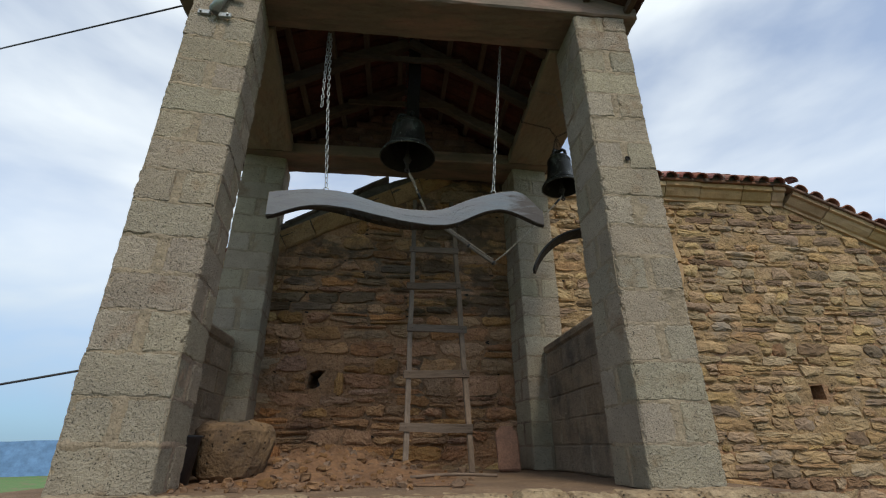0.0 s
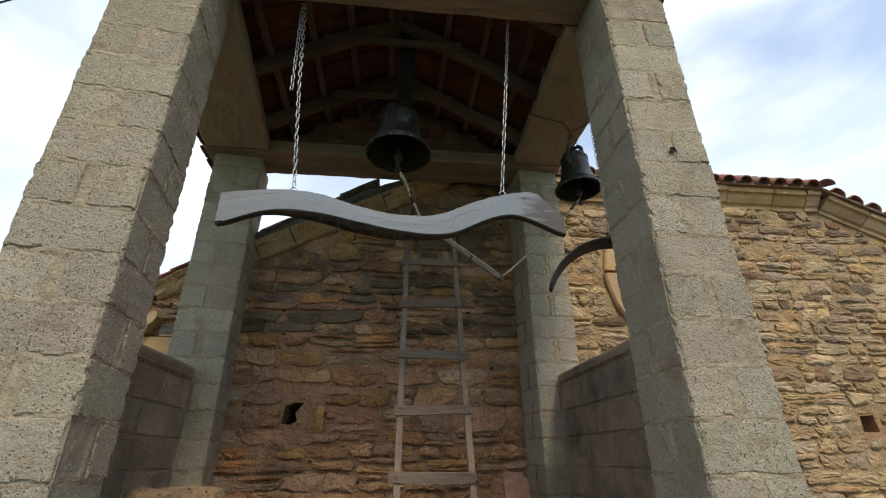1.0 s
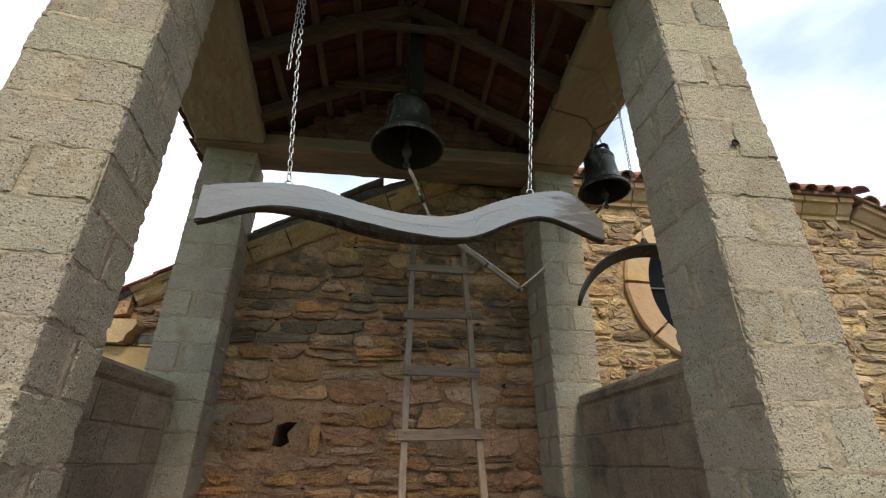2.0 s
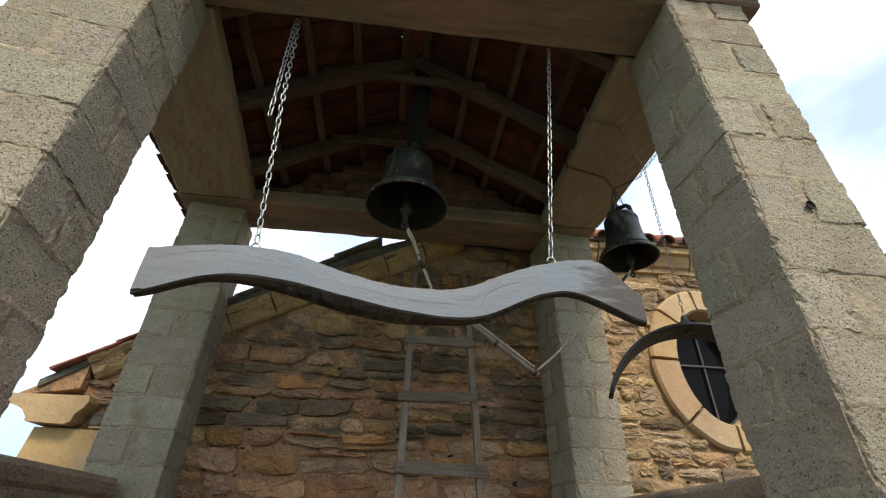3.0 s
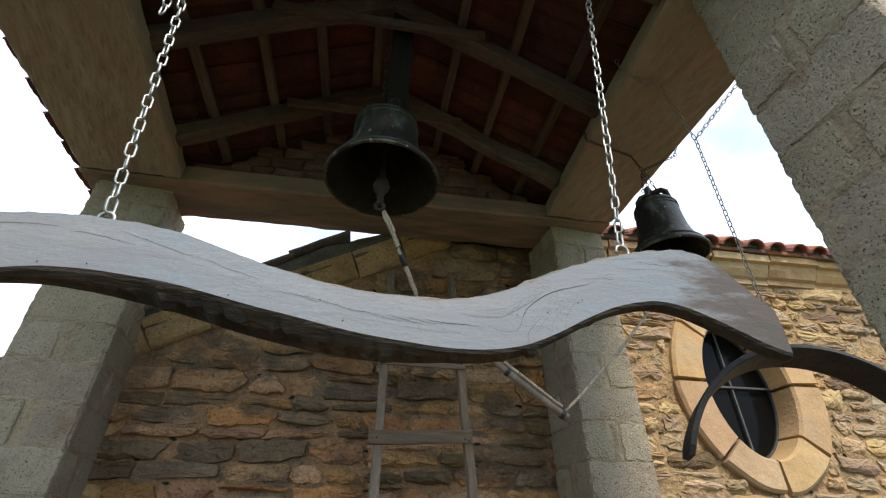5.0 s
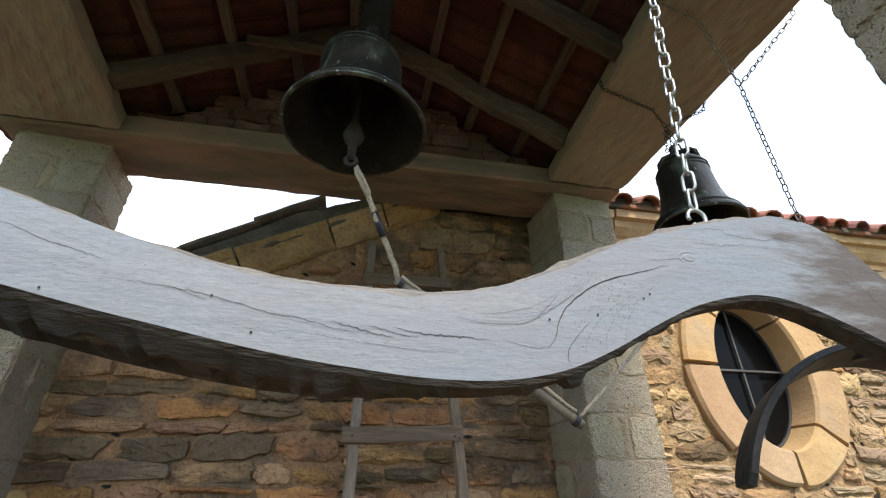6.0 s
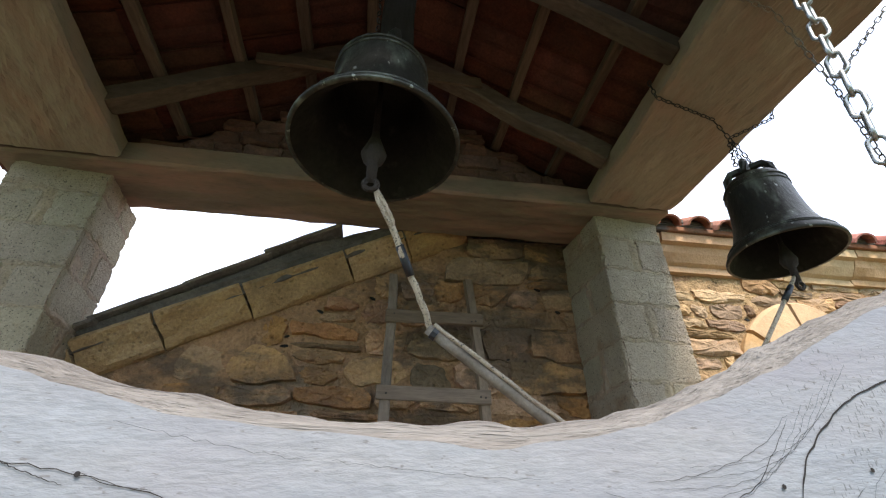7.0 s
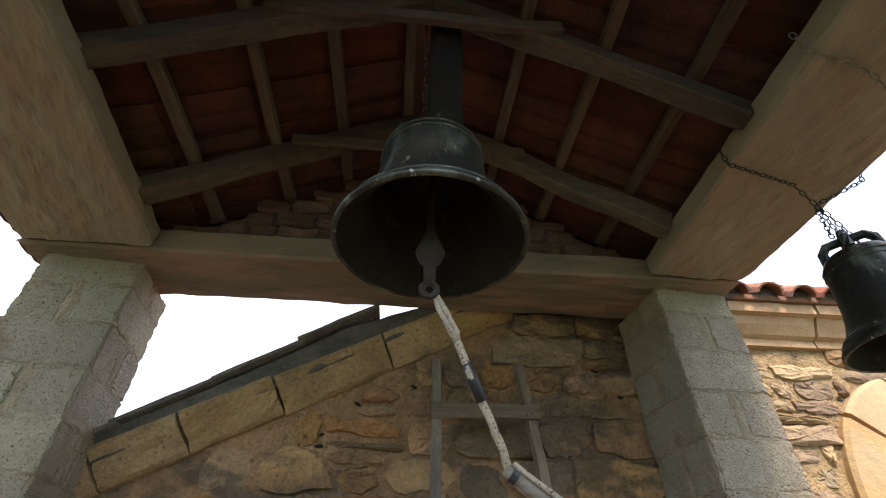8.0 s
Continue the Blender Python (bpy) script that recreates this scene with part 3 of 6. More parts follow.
# ---- church: gable wall, cornice, roof ----
WY = 4.815                                  # face of the church wall
EAVE_L, FLAT_L, FLAT_R, EAVE_R = (-2.30, 1.645), (0.66, 3.165), (5.0, 3.05), (7.72, 1.81)
OVAL = (2.835, 2.185)
gable = [(-2.2, -1.6), (7.6, -1.6), (7.6, 1.82), (5.0, 3.09), (1.45, 3.09), (1.44, 3.22), (0.66, 3.20), (-2.2, 1.70)]
put_log = [[(-0.825, 0.73), (-0.75, 0.72), (-0.69, 0.755), (-0.715, 0.815), (-0.65, 0.90), (-0.73, 0.905), (-0.805, 0.875)], [(4.61, 0.655), (4.78, 0.655), (4.77, 0.81), (4.62, 0.80)]]
wall_front = tagged(part("wall_west", prism(gable, WY + 0.024, WY + 0.60, [ellipse(*OVAL, 0.40, 0.55), *put_log]), EARTH_JOINT),
                    "rubble stone gable wall of an old church", "wall", kind="structure")
for nm, x0, x1, y0, y1 in (("wall_north", -2.2, -1.6, 5.43, 18.0), ("wall_south", 7.0, 7.6, 5.43, 18.0), ("wall_east", -1.59, 6.99, 17.4, 18.0)):
    tagged(part(nm, box(x0, x1, y0, y1, -1.6, 1.5 if nm != "wall_east" else 3.0), INNER_PLASTER), "plastered stone wall of the church", "wall", kind="structure")
tagged(part("floor", box(-1.6, 7.0, 5.43, 17.4, -1.6, -1.3), INNER_PLASTER), "dim stone floor inside the church", "floor", kind="structure")


def gable_line(x):
    """Height of the underside of the cornice at x."""
    if x < FLAT_L[0]:
        return EAVE_L[1] + (x - EAVE_L[0]) * (FLAT_L[1] - EAVE_L[1]) / (FLAT_L[0] - EAVE_L[0])
    if x > FLAT_R[0]:
        return FLAT_R[1] + (x - FLAT_R[0]) * (EAVE_R[1] - FLAT_R[1]) / (EAVE_R[0] - FLAT_R[0])
    return FLAT_L[1] if x < 1.42 else FLAT_R[1]


CORNICE_PROFILE = [(0.05, 0.0), (-0.015, 0.005), (-0.02, 0.045), (-0.05, 0.06), (-0.085, 0.11), (-0.10, 0.155), (-0.135, 0.165), (-0.14, 0.225), (0.05, 0.23)]


WORN_PROFILE = [(0.05, 0.0), (0.0, 0.003), (-0.02, 0.02), (-0.04, 0.055), (-0.058, 0.095), (-0.078, 0.135), (-0.098, 0.175), (-0.112, 0.20), (-0.108, 0.225), (0.05, 0.23)]


def cornice_run(a, b, lengths, seed, thing_ob, tall=1.0, profile=CORNICE_PROFILE, material=DRESSED, wear=0.012):
    """Moulded cornice stones end to end from a to b, with open joints."""
    rng = random.Random(seed)
    a, b = Vector((a[0], 0, a[1])), Vector((b[0], 0, b[1]))
    d = (b - a).normalized()
    up = Vector((-d.z, 0, d.x))
    s, total, k = 0.0, (b - a).length, 0
    while s < total - 0.02:
        ln = min(lengths[k % len(lengths)] * rng.uniform(0.88, 1.12), total - s)
        if total - s - ln < 0.15:
            ln = total - s
        k += 1
        bm = bmesh.new()
        ends = []
        off, tip = rng.uniform(-0.008, 0.008), rng.uniform(-0.008, 0.008)
        n = max(2, int(ln / 0.05))
        for i in range(n + 1):
            q = s + 0.003 + (ln - 0.006) * i / n
            ring = []
            for dy, dz in profile:
                p = a + d * q + up * (dz * tall + off)
                w = noise.noise(Vector((q * 6 + seed, dz * 14, dy * 9))) * wear + noise.noise(Vector((q * 21, dz * 30, seed))) * wear * 0.5
                if i in (0, n):
                    p -= d * (0.004 if i == n else -0.004) * (1 if dy < -0.03 else 0)
                ring.append(bm.verts.new((p.x, WY + dy + tip + w, p.z + w * 0.5)))
            ends.append(ring)
        m = len(profile)
        for u, v in zip(ends, ends[1:]):
            for j in range(m):
                bm.faces.new((u[j], u[(j + 1) % m], v[(j + 1) % m], v[j]))
        bm.faces.new(ends[0])
        bm.faces.new(ends[-1][::-1])
        bmesh.ops.recalc_face_normals(bm, faces=bm.faces)
        part("cornice_stone", bm, material, thing_ob)
        s += ln


cornice = base("cornice", 0, WY, 0, "moulded yellow sandstone cornice along the gable", "cornice", kind="structure")
cornice_run((-2.05, gable_line(-2.05)), FLAT_L, [0.45, 0.52, 0.40], 3, cornice, 0.74, WORN_PROFILE, DRESSED_OLD, 0.020)
cornice_run((1.45, 3.05), FLAT_R, [0.48, 0.62, 0.40, 0.55], 7, cornice)
cornice_run((FLAT_R[0] + 0.01, 3.045), EAVE_R, [0.5, 0.6], 11, cornice, 0.9)
settle(cornice)


def kneeler():
    """Corbel stone and corner blocks where the gable meets the side wall."""
    ob = base("kneeler", -2.2, WY, 1.1, "yellow sandstone kneeler and corner stones of the gable", "corner stones", kind="structure")
    prof = [(-2.480, 1.635), (-2.485, 1.600), (-2.460, 1.570), (-2.400, 1.555), (-2.350, 1.530), (-2.315, 1.490), (-2.305, 1.460), (-2.060, 1.450),
            (-2.025, 1.470), (-2.015, 1.520), (-1.980, 1.555), (-1.960, 1.600), (-1.970, 1.640)]
    part("corbel", prism(prof, WY - 0.13, WY + 0.45), DRESSED, ob)
    part("corner_stone", prism([(-2.310, 1.170), (-1.660, 1.190), (-1.640, 1.430), (-2.280, 1.440)], WY - 0.05, WY + 0.4), DRESSED, ob)
    part("corner_stone", prism([(-2.310, 0.860), (-1.860, 0.880), (-1.840, 1.160), (-2.290, 1.155)], WY - 0.04, WY + 0.4), DRESSED, ob)
    part("corner_stone", prism([(-2.310, 0.560), (-1.660, 0.570), (-1.660, 0.850), (-2.310, 0.845)], WY - 0.05, WY + 0.4), DRESSED, ob)
    part("bedding", prism([(-2.460, 1.637), (-2.090, 1.700), (-2.090, 1.865), (-2.460, 1.653)], WY - 0.07, WY + 0.3), EARTH_JOINT, ob, "mortar bedding under the eave")
    part("slate", box(-1.98, -1.59, WY - 0.012, WY + 0.4, 1.462, 1.555, 0.008, 0.004, 12, 4), VERGE_GREY, ob, "grey weathered slate bedded beside the corbel")
    part("corner_stone", box(-1.94, -1.61, WY - 0.055, WY + 0.3, 1.442, 1.458, 0.003), DRESSED, ob)
    settle(ob)


kneeler()


def cover_tile_mesh(name, r0=0.085, r1=0.068, length=0.42, th=0.013, segs=7):
    """A barrel tile lying along +y, its wider end at y = 0."""
    bm = bmesh.new()
    rows = []
    for y, r in ((0.0, r0), (length, r1)):
        outer = [bm.verts.new((r * math.cos(math.pi * k / segs), y, r * 0.85 * math.sin(math.pi * k / segs))) for k in range(segs + 1)]
        inner = [bm.verts.new(((r - th) * math.cos(math.pi * k / segs), y, (r - th) * 0.85 * math.sin(math.pi * k / segs))) for k in range(segs + 1)]
        rows.append((outer, inner))
    (o0, i0), (o1, i1) = rows
    for k in range(segs):
        bm.faces.new((o0[k], o0[k + 1], o1[k + 1], o1[k]))
        bm.faces.new((i0[k + 1], i0[k], i1[k], i1[k + 1]))
        bm.faces.new((o0[k + 1], o0[k], i0[k], i0[k + 1]))
        bm.faces.new((o1[k], o1[k + 1], i1[k + 1], i1[k]))
    for a, b, c, d in ((o0[0], o1[0], i1[0], i0[0]), (o1[-1], o0[-1], i0[-1], i1[-1])):
        bm.faces.new((a, b, c, d))
    bmesh.ops.recalc_face_normals(bm, faces=bm.faces)
    me = bpy.data.meshes.new(name)
    bm.to_mesh(me)
    bm.free()
    me.materials.append(TILE)
    return me


TILE_MESH = cover_tile_mesh("cover_tile")


def church_roof():
    ob = base("church_roof", 2.7, 6, 3.35, "red terracotta tiled church roof with a half hip", "roof", kind="structure")
    # boarded planes under the tiles
    ridge_y, ridge_z = 6.5, 4.45
    bm = bmesh.new()
    pts = [(-2.31, WY + 0.02, 1.79), (FLAT_L[0], WY - 0.02, 3.27), (FLAT_R[0], WY - 0.02, 3.275), (7.85, WY - 0.02, 1.99),
           (7.85, 18.2, 1.99), (2.80, 18.2, ridge_z), (-2.31, 18.2, 1.79), (2.80, ridge_y, ridge_z)]
    low = [bm.verts.new(p) for p in pts]
    for f in ((0, 1, 7, 5, 6), (1, 2, 7), (2, 3, 4, 5, 7)):
        bm.faces.new([low[i] for i in f])
    res = bmesh.ops.extrude_face_region(bm, geom=bm.faces[:])
    bmesh.ops.translate(bm, vec=(0, 0, 0.035), verts=[g for g in res["geom"] if isinstance(g, bmesh.types.BMVert)])
    bmesh.ops.recalc_face_normals(bm, faces=bm.faces)
    part("roof_bed", bm, TILE_OLD, ob, "grey-brown tile bed")
    part("eave_course", box(1.45, FLAT_R[0], WY - 0.17, WY + 0.25, 3.276, 3.312, 0.006, 0.003, 3), TILE_OLD, ob)
    strip = bar((FLAT_R[0], WY + 0.03, 3.285), (EAVE_R[0] + 0.1, WY + 0.03, EAVE_R[1] + 0.185), 0.40, 0.035, 0.005)
    part("eave_course", strip, TILE_OLD, ob)
    under = box(1.45, FLAT_R[0], WY - 0.165, WY + 0.02, 3.313, 3.375, 0.01, 0.006, 7, 4)
    part("tile_bedding", under, OLD_MORTAR, ob, "dark weathered mortar bedding under the eave tiles")
    rng = random.Random(5)
    # eave tiles along the flat top
    x = 1.52
    while x < FLAT_R[0] - 0.1:
        for row in range(2):
            m = pose(x + rng.uniform(-0.012, 0.012), WY - 0.21 + row * 0.33, 3.285 + row * 0.23 + rng.uniform(0, 0.012), 33 + rng.uniform(-3, 3), rng.uniform(-3, 3), rng.uniform(-5, 5))
            shared("cover_tile", TILE_MESH, ob, m)
        x += 0.209
    shared("cover_tile", TILE_MESH, ob, pose(FLAT_R[0] + 0.0, WY - 0.23, 3.295, 24, 10, -30))
    # verge tiles down the south slope, lying along the fall
    ang = math.degrees(math.atan2(EAVE_R[1] - FLAT_R[1], EAVE_R[0] - FLAT_R[0]))
    s = 0.18
    while s < 2.9:
        cx, cz = FLAT_R[0] + s * math.cos(radians(ang)), 3.29 + s * math.sin(radians(ang))
        shared("cover_tile", TILE_MESH, ob, pose(cx, WY - 0.19, cz, 3 + rng.uniform(-3, 3), -ang + rng.uniform(-3, 3), rng.uniform(-5, 5)))
        s += 0.212
    # flat verge tiles up the north slope
    slope = math.degrees(math.atan2(FLAT_L[1] - EAVE_L[1], FLAT_L[0] - EAVE_L[0]))
    up = [(-2.36, 1.70), (-2.0, 1.92), (0.66, 3.30), (0.66, 3.36), (0.04, 3.125), (-0.27, 2.995), (-1.2, 2.465), (-2.36, 1.745)]
    bed = prism(up, WY - 0.085, WY + 0.3)
    bmesh.ops.subdivide_edges(bed, edges=bed.edges[:], cuts=3)
    for v in bed.verts:
        v.co += noise.noise_vector(v.co * 8) * 0.014
    part("tile_bedding", bed, OLD_MORTAR, ob, "dark weathered mortar bedding under the verge")
    n = 0
    x = -2.30
    while x < -0.45:
        z = 1.775 + 0.611 * (x + 2.34)
        ob2 = part("verge_tile", box(0, 0.45, -0.13, 0.4, 0, 0.020, 0.005, 0.0025, n, 3), VERGE_GREY if x > -1.75 else RED_EDGE, ob)
        ob2.matrix_local = pose(x, WY + rng.uniform(-0.015, 0.015), z, 0, -math.degrees(math.atan(0.611)) + 2.0 + rng.uniform(-0.5, 0.5), 0)
        x += 0.36
        n += 1
    inv = Matrix.Translation(ob.location).inverted()
    for o in ob.children:
        o.matrix_parent_inverse = inv


church_roof()


def roof_tiling():
    """Rows of barrel tiles over the three planes of the church roof."""
    shape = [v.co.copy() for v in TILE_MESH.vertices]
    cells = [tuple(p.vertices) for p in TILE_MESH.polygons]
    verts, faces = [], []
    rng = random.Random(31)

    def lay(foot, rise, across):
        z = rise.cross(across) if rise.cross(across).z > 0 else across.cross(rise)
        x = rise.cross(z)
        first = len(verts)
        sway = rng.uniform(-0.02, 0.02)
        for p in shape:
            verts.append(foot + x * (p.x + sway * p.y) + rise * p.y + z * (p.z + 0.012 + p.y * 0.03))
        faces.extend(tuple(first + i for i in c) for c in cells)

    def north(x):
        return float(np.interp(x, [-2.31, 0.66, 2.8], [1.79, 3.27, 4.45])) + 0.03

    def south(x):
        return float(np.interp(x, [2.8, 5.0, 7.85], [4.45, 3.275, 1.99])) + 0.03

    for side, level in ((1, north), (-1, south)):
        for r in range(15):
            x = (-2.24 + r * 0.335) if side > 0 else (7.70 - r * 0.33)
            rise = Vector((0.3 * side, 0, level(x + 0.3 * side) - level(x))).normalized()
            y = WY + 0.55
            while y < 18.0:
                hip = (x - 0.66) / 2.14 if side > 0 else (4.95 - x) / 2.15
                if y > WY + 0.25 + 1.68 * hip and (x < 2.5 if side > 0 else x > 3.1):
                    lay(Vector((x, y + rng.uniform(-0.01, 0.01), level(x))), rise, Vector((0, 1, 0)))
                y += 0.225
    for r in range(2, 5):
        y = WY - 0.21 + r * 0.33
        x = 1.52
        while x < 4.85:
            f = (y + 0.3 - WY) / 1.68
            if 0.66 + 2.14 * f < x < 4.95 - 2.15 * f:
                lay(Vector((x, y, 3.29 + (y - WY) * 0.70 + 0.03)), Vector((0, 0.82, 0.574)), Vector((1, 0, 0)))
            x += 0.235
    y = 6.55
    while y < 18.0:
        lay(Vector((2.8, y, 4.46)), Vector((0, 1, 0)), Vector((1, 0, 0)))
        y += 0.36
    me = bpy.data.meshes.new("roof_tiling")
    me.from_pydata(verts, [], faces)
    me.materials.append(TILE_ROWS)
    tagged(new("roof_tiling", me), "weathered red barrel tiles in rows over the church roof", "roof tiles", kind="stuff")


roof_tiling()


def oval_window():
    cx, cz = OVAL
    ob = base("window_1", cx, WY, cz, "oval church window with dressed stone surround and iron bars", "window", kind="structure")
    cuts = [0.02, 0.13, 0.245, 0.38, 0.50, 0.63, 0.755, 0.875, 1.02]
    for i, (s, e) in enumerate(zip(cuts, cuts[1:])):
        bm = bmesh.new()
        rng = random.Random(i + 40)
        w = rng.uniform(0.0, 0.012)
        n, rings = 8, []
        g = 0.004
        for k in range(n + 1):
            a = 2 * math.pi * ((s + g) + (e - s - 2 * g) * k / n) + math.pi / 2
            ca, sa = math.cos(a), math.sin(a)
            j = noise.noise(Vector((a * 3, i * 2.3, 0))) * 0.012
            rings.append([bm.verts.new((cx + rx * ca, y, cz + rz * sa)) for rx, rz, y in
                          ((0.325, 0.485, WY + 0.20), (0.335, 0.495, WY - 0.015), (0.352, 0.51, WY - 0.035), (0.56 + w + j, 0.675 + w + j, WY - 0.035), (0.58 + w + j, 0.695 + w + j, WY - 0.015), (0.58 + w, 0.695 + w, WY + 0.20))])
        for u, v in zip(rings, rings[1:]):
            for q in range(6):
                bm.faces.new((u[q], u[(q + 1) % 6], v[(q + 1) % 6], v[q]))
        bm.faces.new(rings[0])
        bm.faces.new(rings[-1][::-1])
        bmesh.ops.recalc_face_normals(bm, faces=bm.faces)
        part("surround_stone", bm, DRESSED, ob)
    hoop = [(cx + 0.33 * math.cos(2 * math.pi * k / 40), WY + 0.17, cz + 0.485 * math.sin(2 * math.pi * k / 40)) for k in range(40)]
    part("window_frame", tube(hoop, 0.016, 6, True), IRON, ob, "dark painted iron frame", smooth=True)
    part("bar", bar((cx, WY + 0.155, cz - 0.47), (cx, WY + 0.155, cz + 0.47), 0.015, 0.012, 0.002, up=(0, 1, 0)), WINDOW_BAR, ob, "grey iron bar")
    part("bar", bar((cx - 0.32, WY + 0.145, cz + 0.03), (cx + 0.32, WY + 0.145, cz + 0.03), 0.015, 0.012, 0.002, up=(0, 1, 0)), WINDOW_BAR, ob, "grey iron bar")
    pane = part("pane", prism(ellipse(cx, cz, 0.35, 0.51, 40), WY + 0.175, WY + 0.182), glass, ob, "dark dusty window pane")
    settle(ob)


oval_window()

# ---- belfry: platform, pillars, beams ----
tagged(part("platform", box(-1.80, 2.0, 2.28, WY + 0.03, -1.5, -0.004, 0.02, 0.004, 4), FLOOR_MAT), "dusty cement platform of the belfry", "platform", kind="structure")


def platform_rim():
    ob = base("rim_stones", 0, 2.22, 0, "rough stone edging along the belfry platform", "edging", kind="structure")
    rng = random.Random(8)
    x = -1.7
    while x < 1.95:
        w = rng.uniform(0.22, 0.45)
        part("rim_stone", box(x, x + w - 0.015, 2.17 + rng.uniform(-0.02, 0.02), 2.36, -0.16, 0.0 + rng.uniform(-0.012, 0.010), 0.02, 0.007, int(x * 100), 5), RIM_STONE, ob)
        x += w
    settle(ob)


platform_rim()

COURSE = 0.2


def block_mesh(name, lx, ly, seed):
    """A cement block centred on its bed, with chipped edges."""
    bm = box(-lx / 2, lx / 2, -ly / 2, ly / 2, 0.0025, COURSE - 0.0025, 0.005, 0.0011, seed, 13)
    rng = random.Random(seed + 70)
    ext = (lx / 2, ly / 2)
    for v in bm.verts:
        near = [abs(abs(v.co.x) - ext[0]) < 0.012, abs(abs(v.co.y) - ext[1]) < 0.012, min(v.co.z, COURSE - v.co.z) < 0.015]
        if sum(near) < 2:
            continue
        chip = max(0.0, noise.noise(v.co * 24 + Vector((seed * 5.1, 0, 0))) + 0.4 * noise.noise(v.co * 70) + rng.uniform(-0.12, 0.12)) * 0.013
        inward = Vector((-math.copysign(near[0], v.co.x), -math.copysign(near[1], v.co.y), (1 if v.co.z < COURSE / 2 else -1) * near[2]))
        v.co += inward * min(chip, 0.011)
    me = bpy.data.meshes.new(name)
    bm.to_mesh(me)
    bm.free()
    me.materials.append(BLOCK)
    return me


BLOCK_ALONG_X = [block_mesh("block", 0.405, 0.178, k) for k in range(5)]
BLOCK_ALONG_Y = [block_mesh("block", 0.180, 0.405, k + 9) for k in range(5)]


def pillar(name, x0, x1, y0, y1, courses, first, label, seed, turn=0.0):
    """Square pillar of paired cement blocks laid crosswise course by course."""
    cx, cy = (x0 + x1) / 2, (y0 + y1) / 2
    sx, sy = (x1 - x0) / 0.405, (y1 - y0) / 0.405
    ob = base(name, cx, cy, 0, label, "pillar", "pillars of the belfry", "structure")
    top = 3.142
    core = bmesh.new()
    add_box(core, x0 + 0.0055, x1 - 0.0055, y0 + 0.0055, y1 - 0.0055, 0, top, 0.01, 0.002, random.Random(seed), 0)
    c = part("mortar_core", core, MORTAR, ob, "grey mortar joints")
    c.matrix_parent_inverse = Matrix.Translation(ob.location).inverted()
    rng = random.Random(seed)
    for k in range(courses):
        along_x = (k + first) % 2 == 0
        for side in (-1, 1):
            dx, dy = (0, side * 0.1135) if along_x else (side * 0.1125, 0)
            me = rng.choice(BLOCK_ALONG_X if along_x else BLOCK_ALONG_Y)
            m = (pose(dx * sx + rng.uniform(-0.004, 0.004), dy * sy + rng.uniform(-0.004, 0.004), k * COURSE, 0, 0, rng.uniform(-0.9, 0.9) + rng.choice((0, 180)))
                 @ Matrix.Diagonal((sx, sy, min(1.0, (top - k * COURSE) / COURSE), 1)))
            shared("block", me, ob, m)
    ob.rotation_euler.z = radians(turn)
    return ob


PILLARS = {}
PILLARS["front_left"] = pillar("pillar_front_left", -1.3965, -0.9915, 2.325, 2.735, 16, 0, "square belfry pillar of rough grey cement blocks", 1, 7)
PILLARS["front_right"] = pillar("pillar_front_right", 1.272, 1.657, 2.35, 2.748, 16, 0, "square belfry pillar of rough grey cement blocks", 2)
PILLARS["rear_left"] = pillar("pillar_rear_left", -1.685, -1.258, 4.41, 4.81, 16, 1, "square belfry pillar of cement blocks against the church", 3, 6)
PILLARS["rear_right"] = pillar("pillar_rear_right", 1.285, 1.685, 4.41, 4.81, 16, 1, "square belfry pillar of cement blocks against the church", 4, 5)


def mortar_sheet(ob, face, half, wide, z0, z1, seed, ends, material, label, cover=-0.0085, coarse=7.0):
    """Mortar filling the joints of one face of a pillar almost flush, smeared in patches over the blocks and sunk away behind the rest.
    ends: 0 or 1, the courses in which this face shows two block ends."""
    bm = bmesh.new()
    nu, nv = 34, int((z1 - z0) / 0.012)
    grid = []
    for v in range(nv + 1):
        row = []
        z = z0 + (z1 - z0) * v / nv
        for u in range(nu + 1):
            w = (u / nu - 0.5) * wide
            bed = math.exp(-((z / COURSE - round(z / COURSE)) * COURSE / 0.014) ** 2)
            pair = math.exp(-(w / 0.022) ** 2) if int(z / COURSE) % 2 == ends else 0.0
            edge = min(1.0, (0.5 - abs(u / nu - 0.5)) / 0.05)
            d = cover + 0.0085 * max(bed, pair) + 0.0075 * noise.fractal(Vector((w * coarse, z * coarse, seed)), 0.9, 2.0, 4) - 0.008 * (1 - edge)
            d = max(-0.014, min(0.008, d))
            row.append(bm.verts.new({"right": (half + d, w, z), "left": (-half - d, w, z), "front": (w, -half - d, z)}[face]))
        grid.append(row)
    for a, b in zip(grid, grid[1:]):
        for u in range(nu):
            q = (a[u], a[u + 1], b[u + 1], b[u])
            bm.faces.new(q if face != "left" else q[::-1])
    part("joint_mortar", bm, material, ob, label, smooth=True)


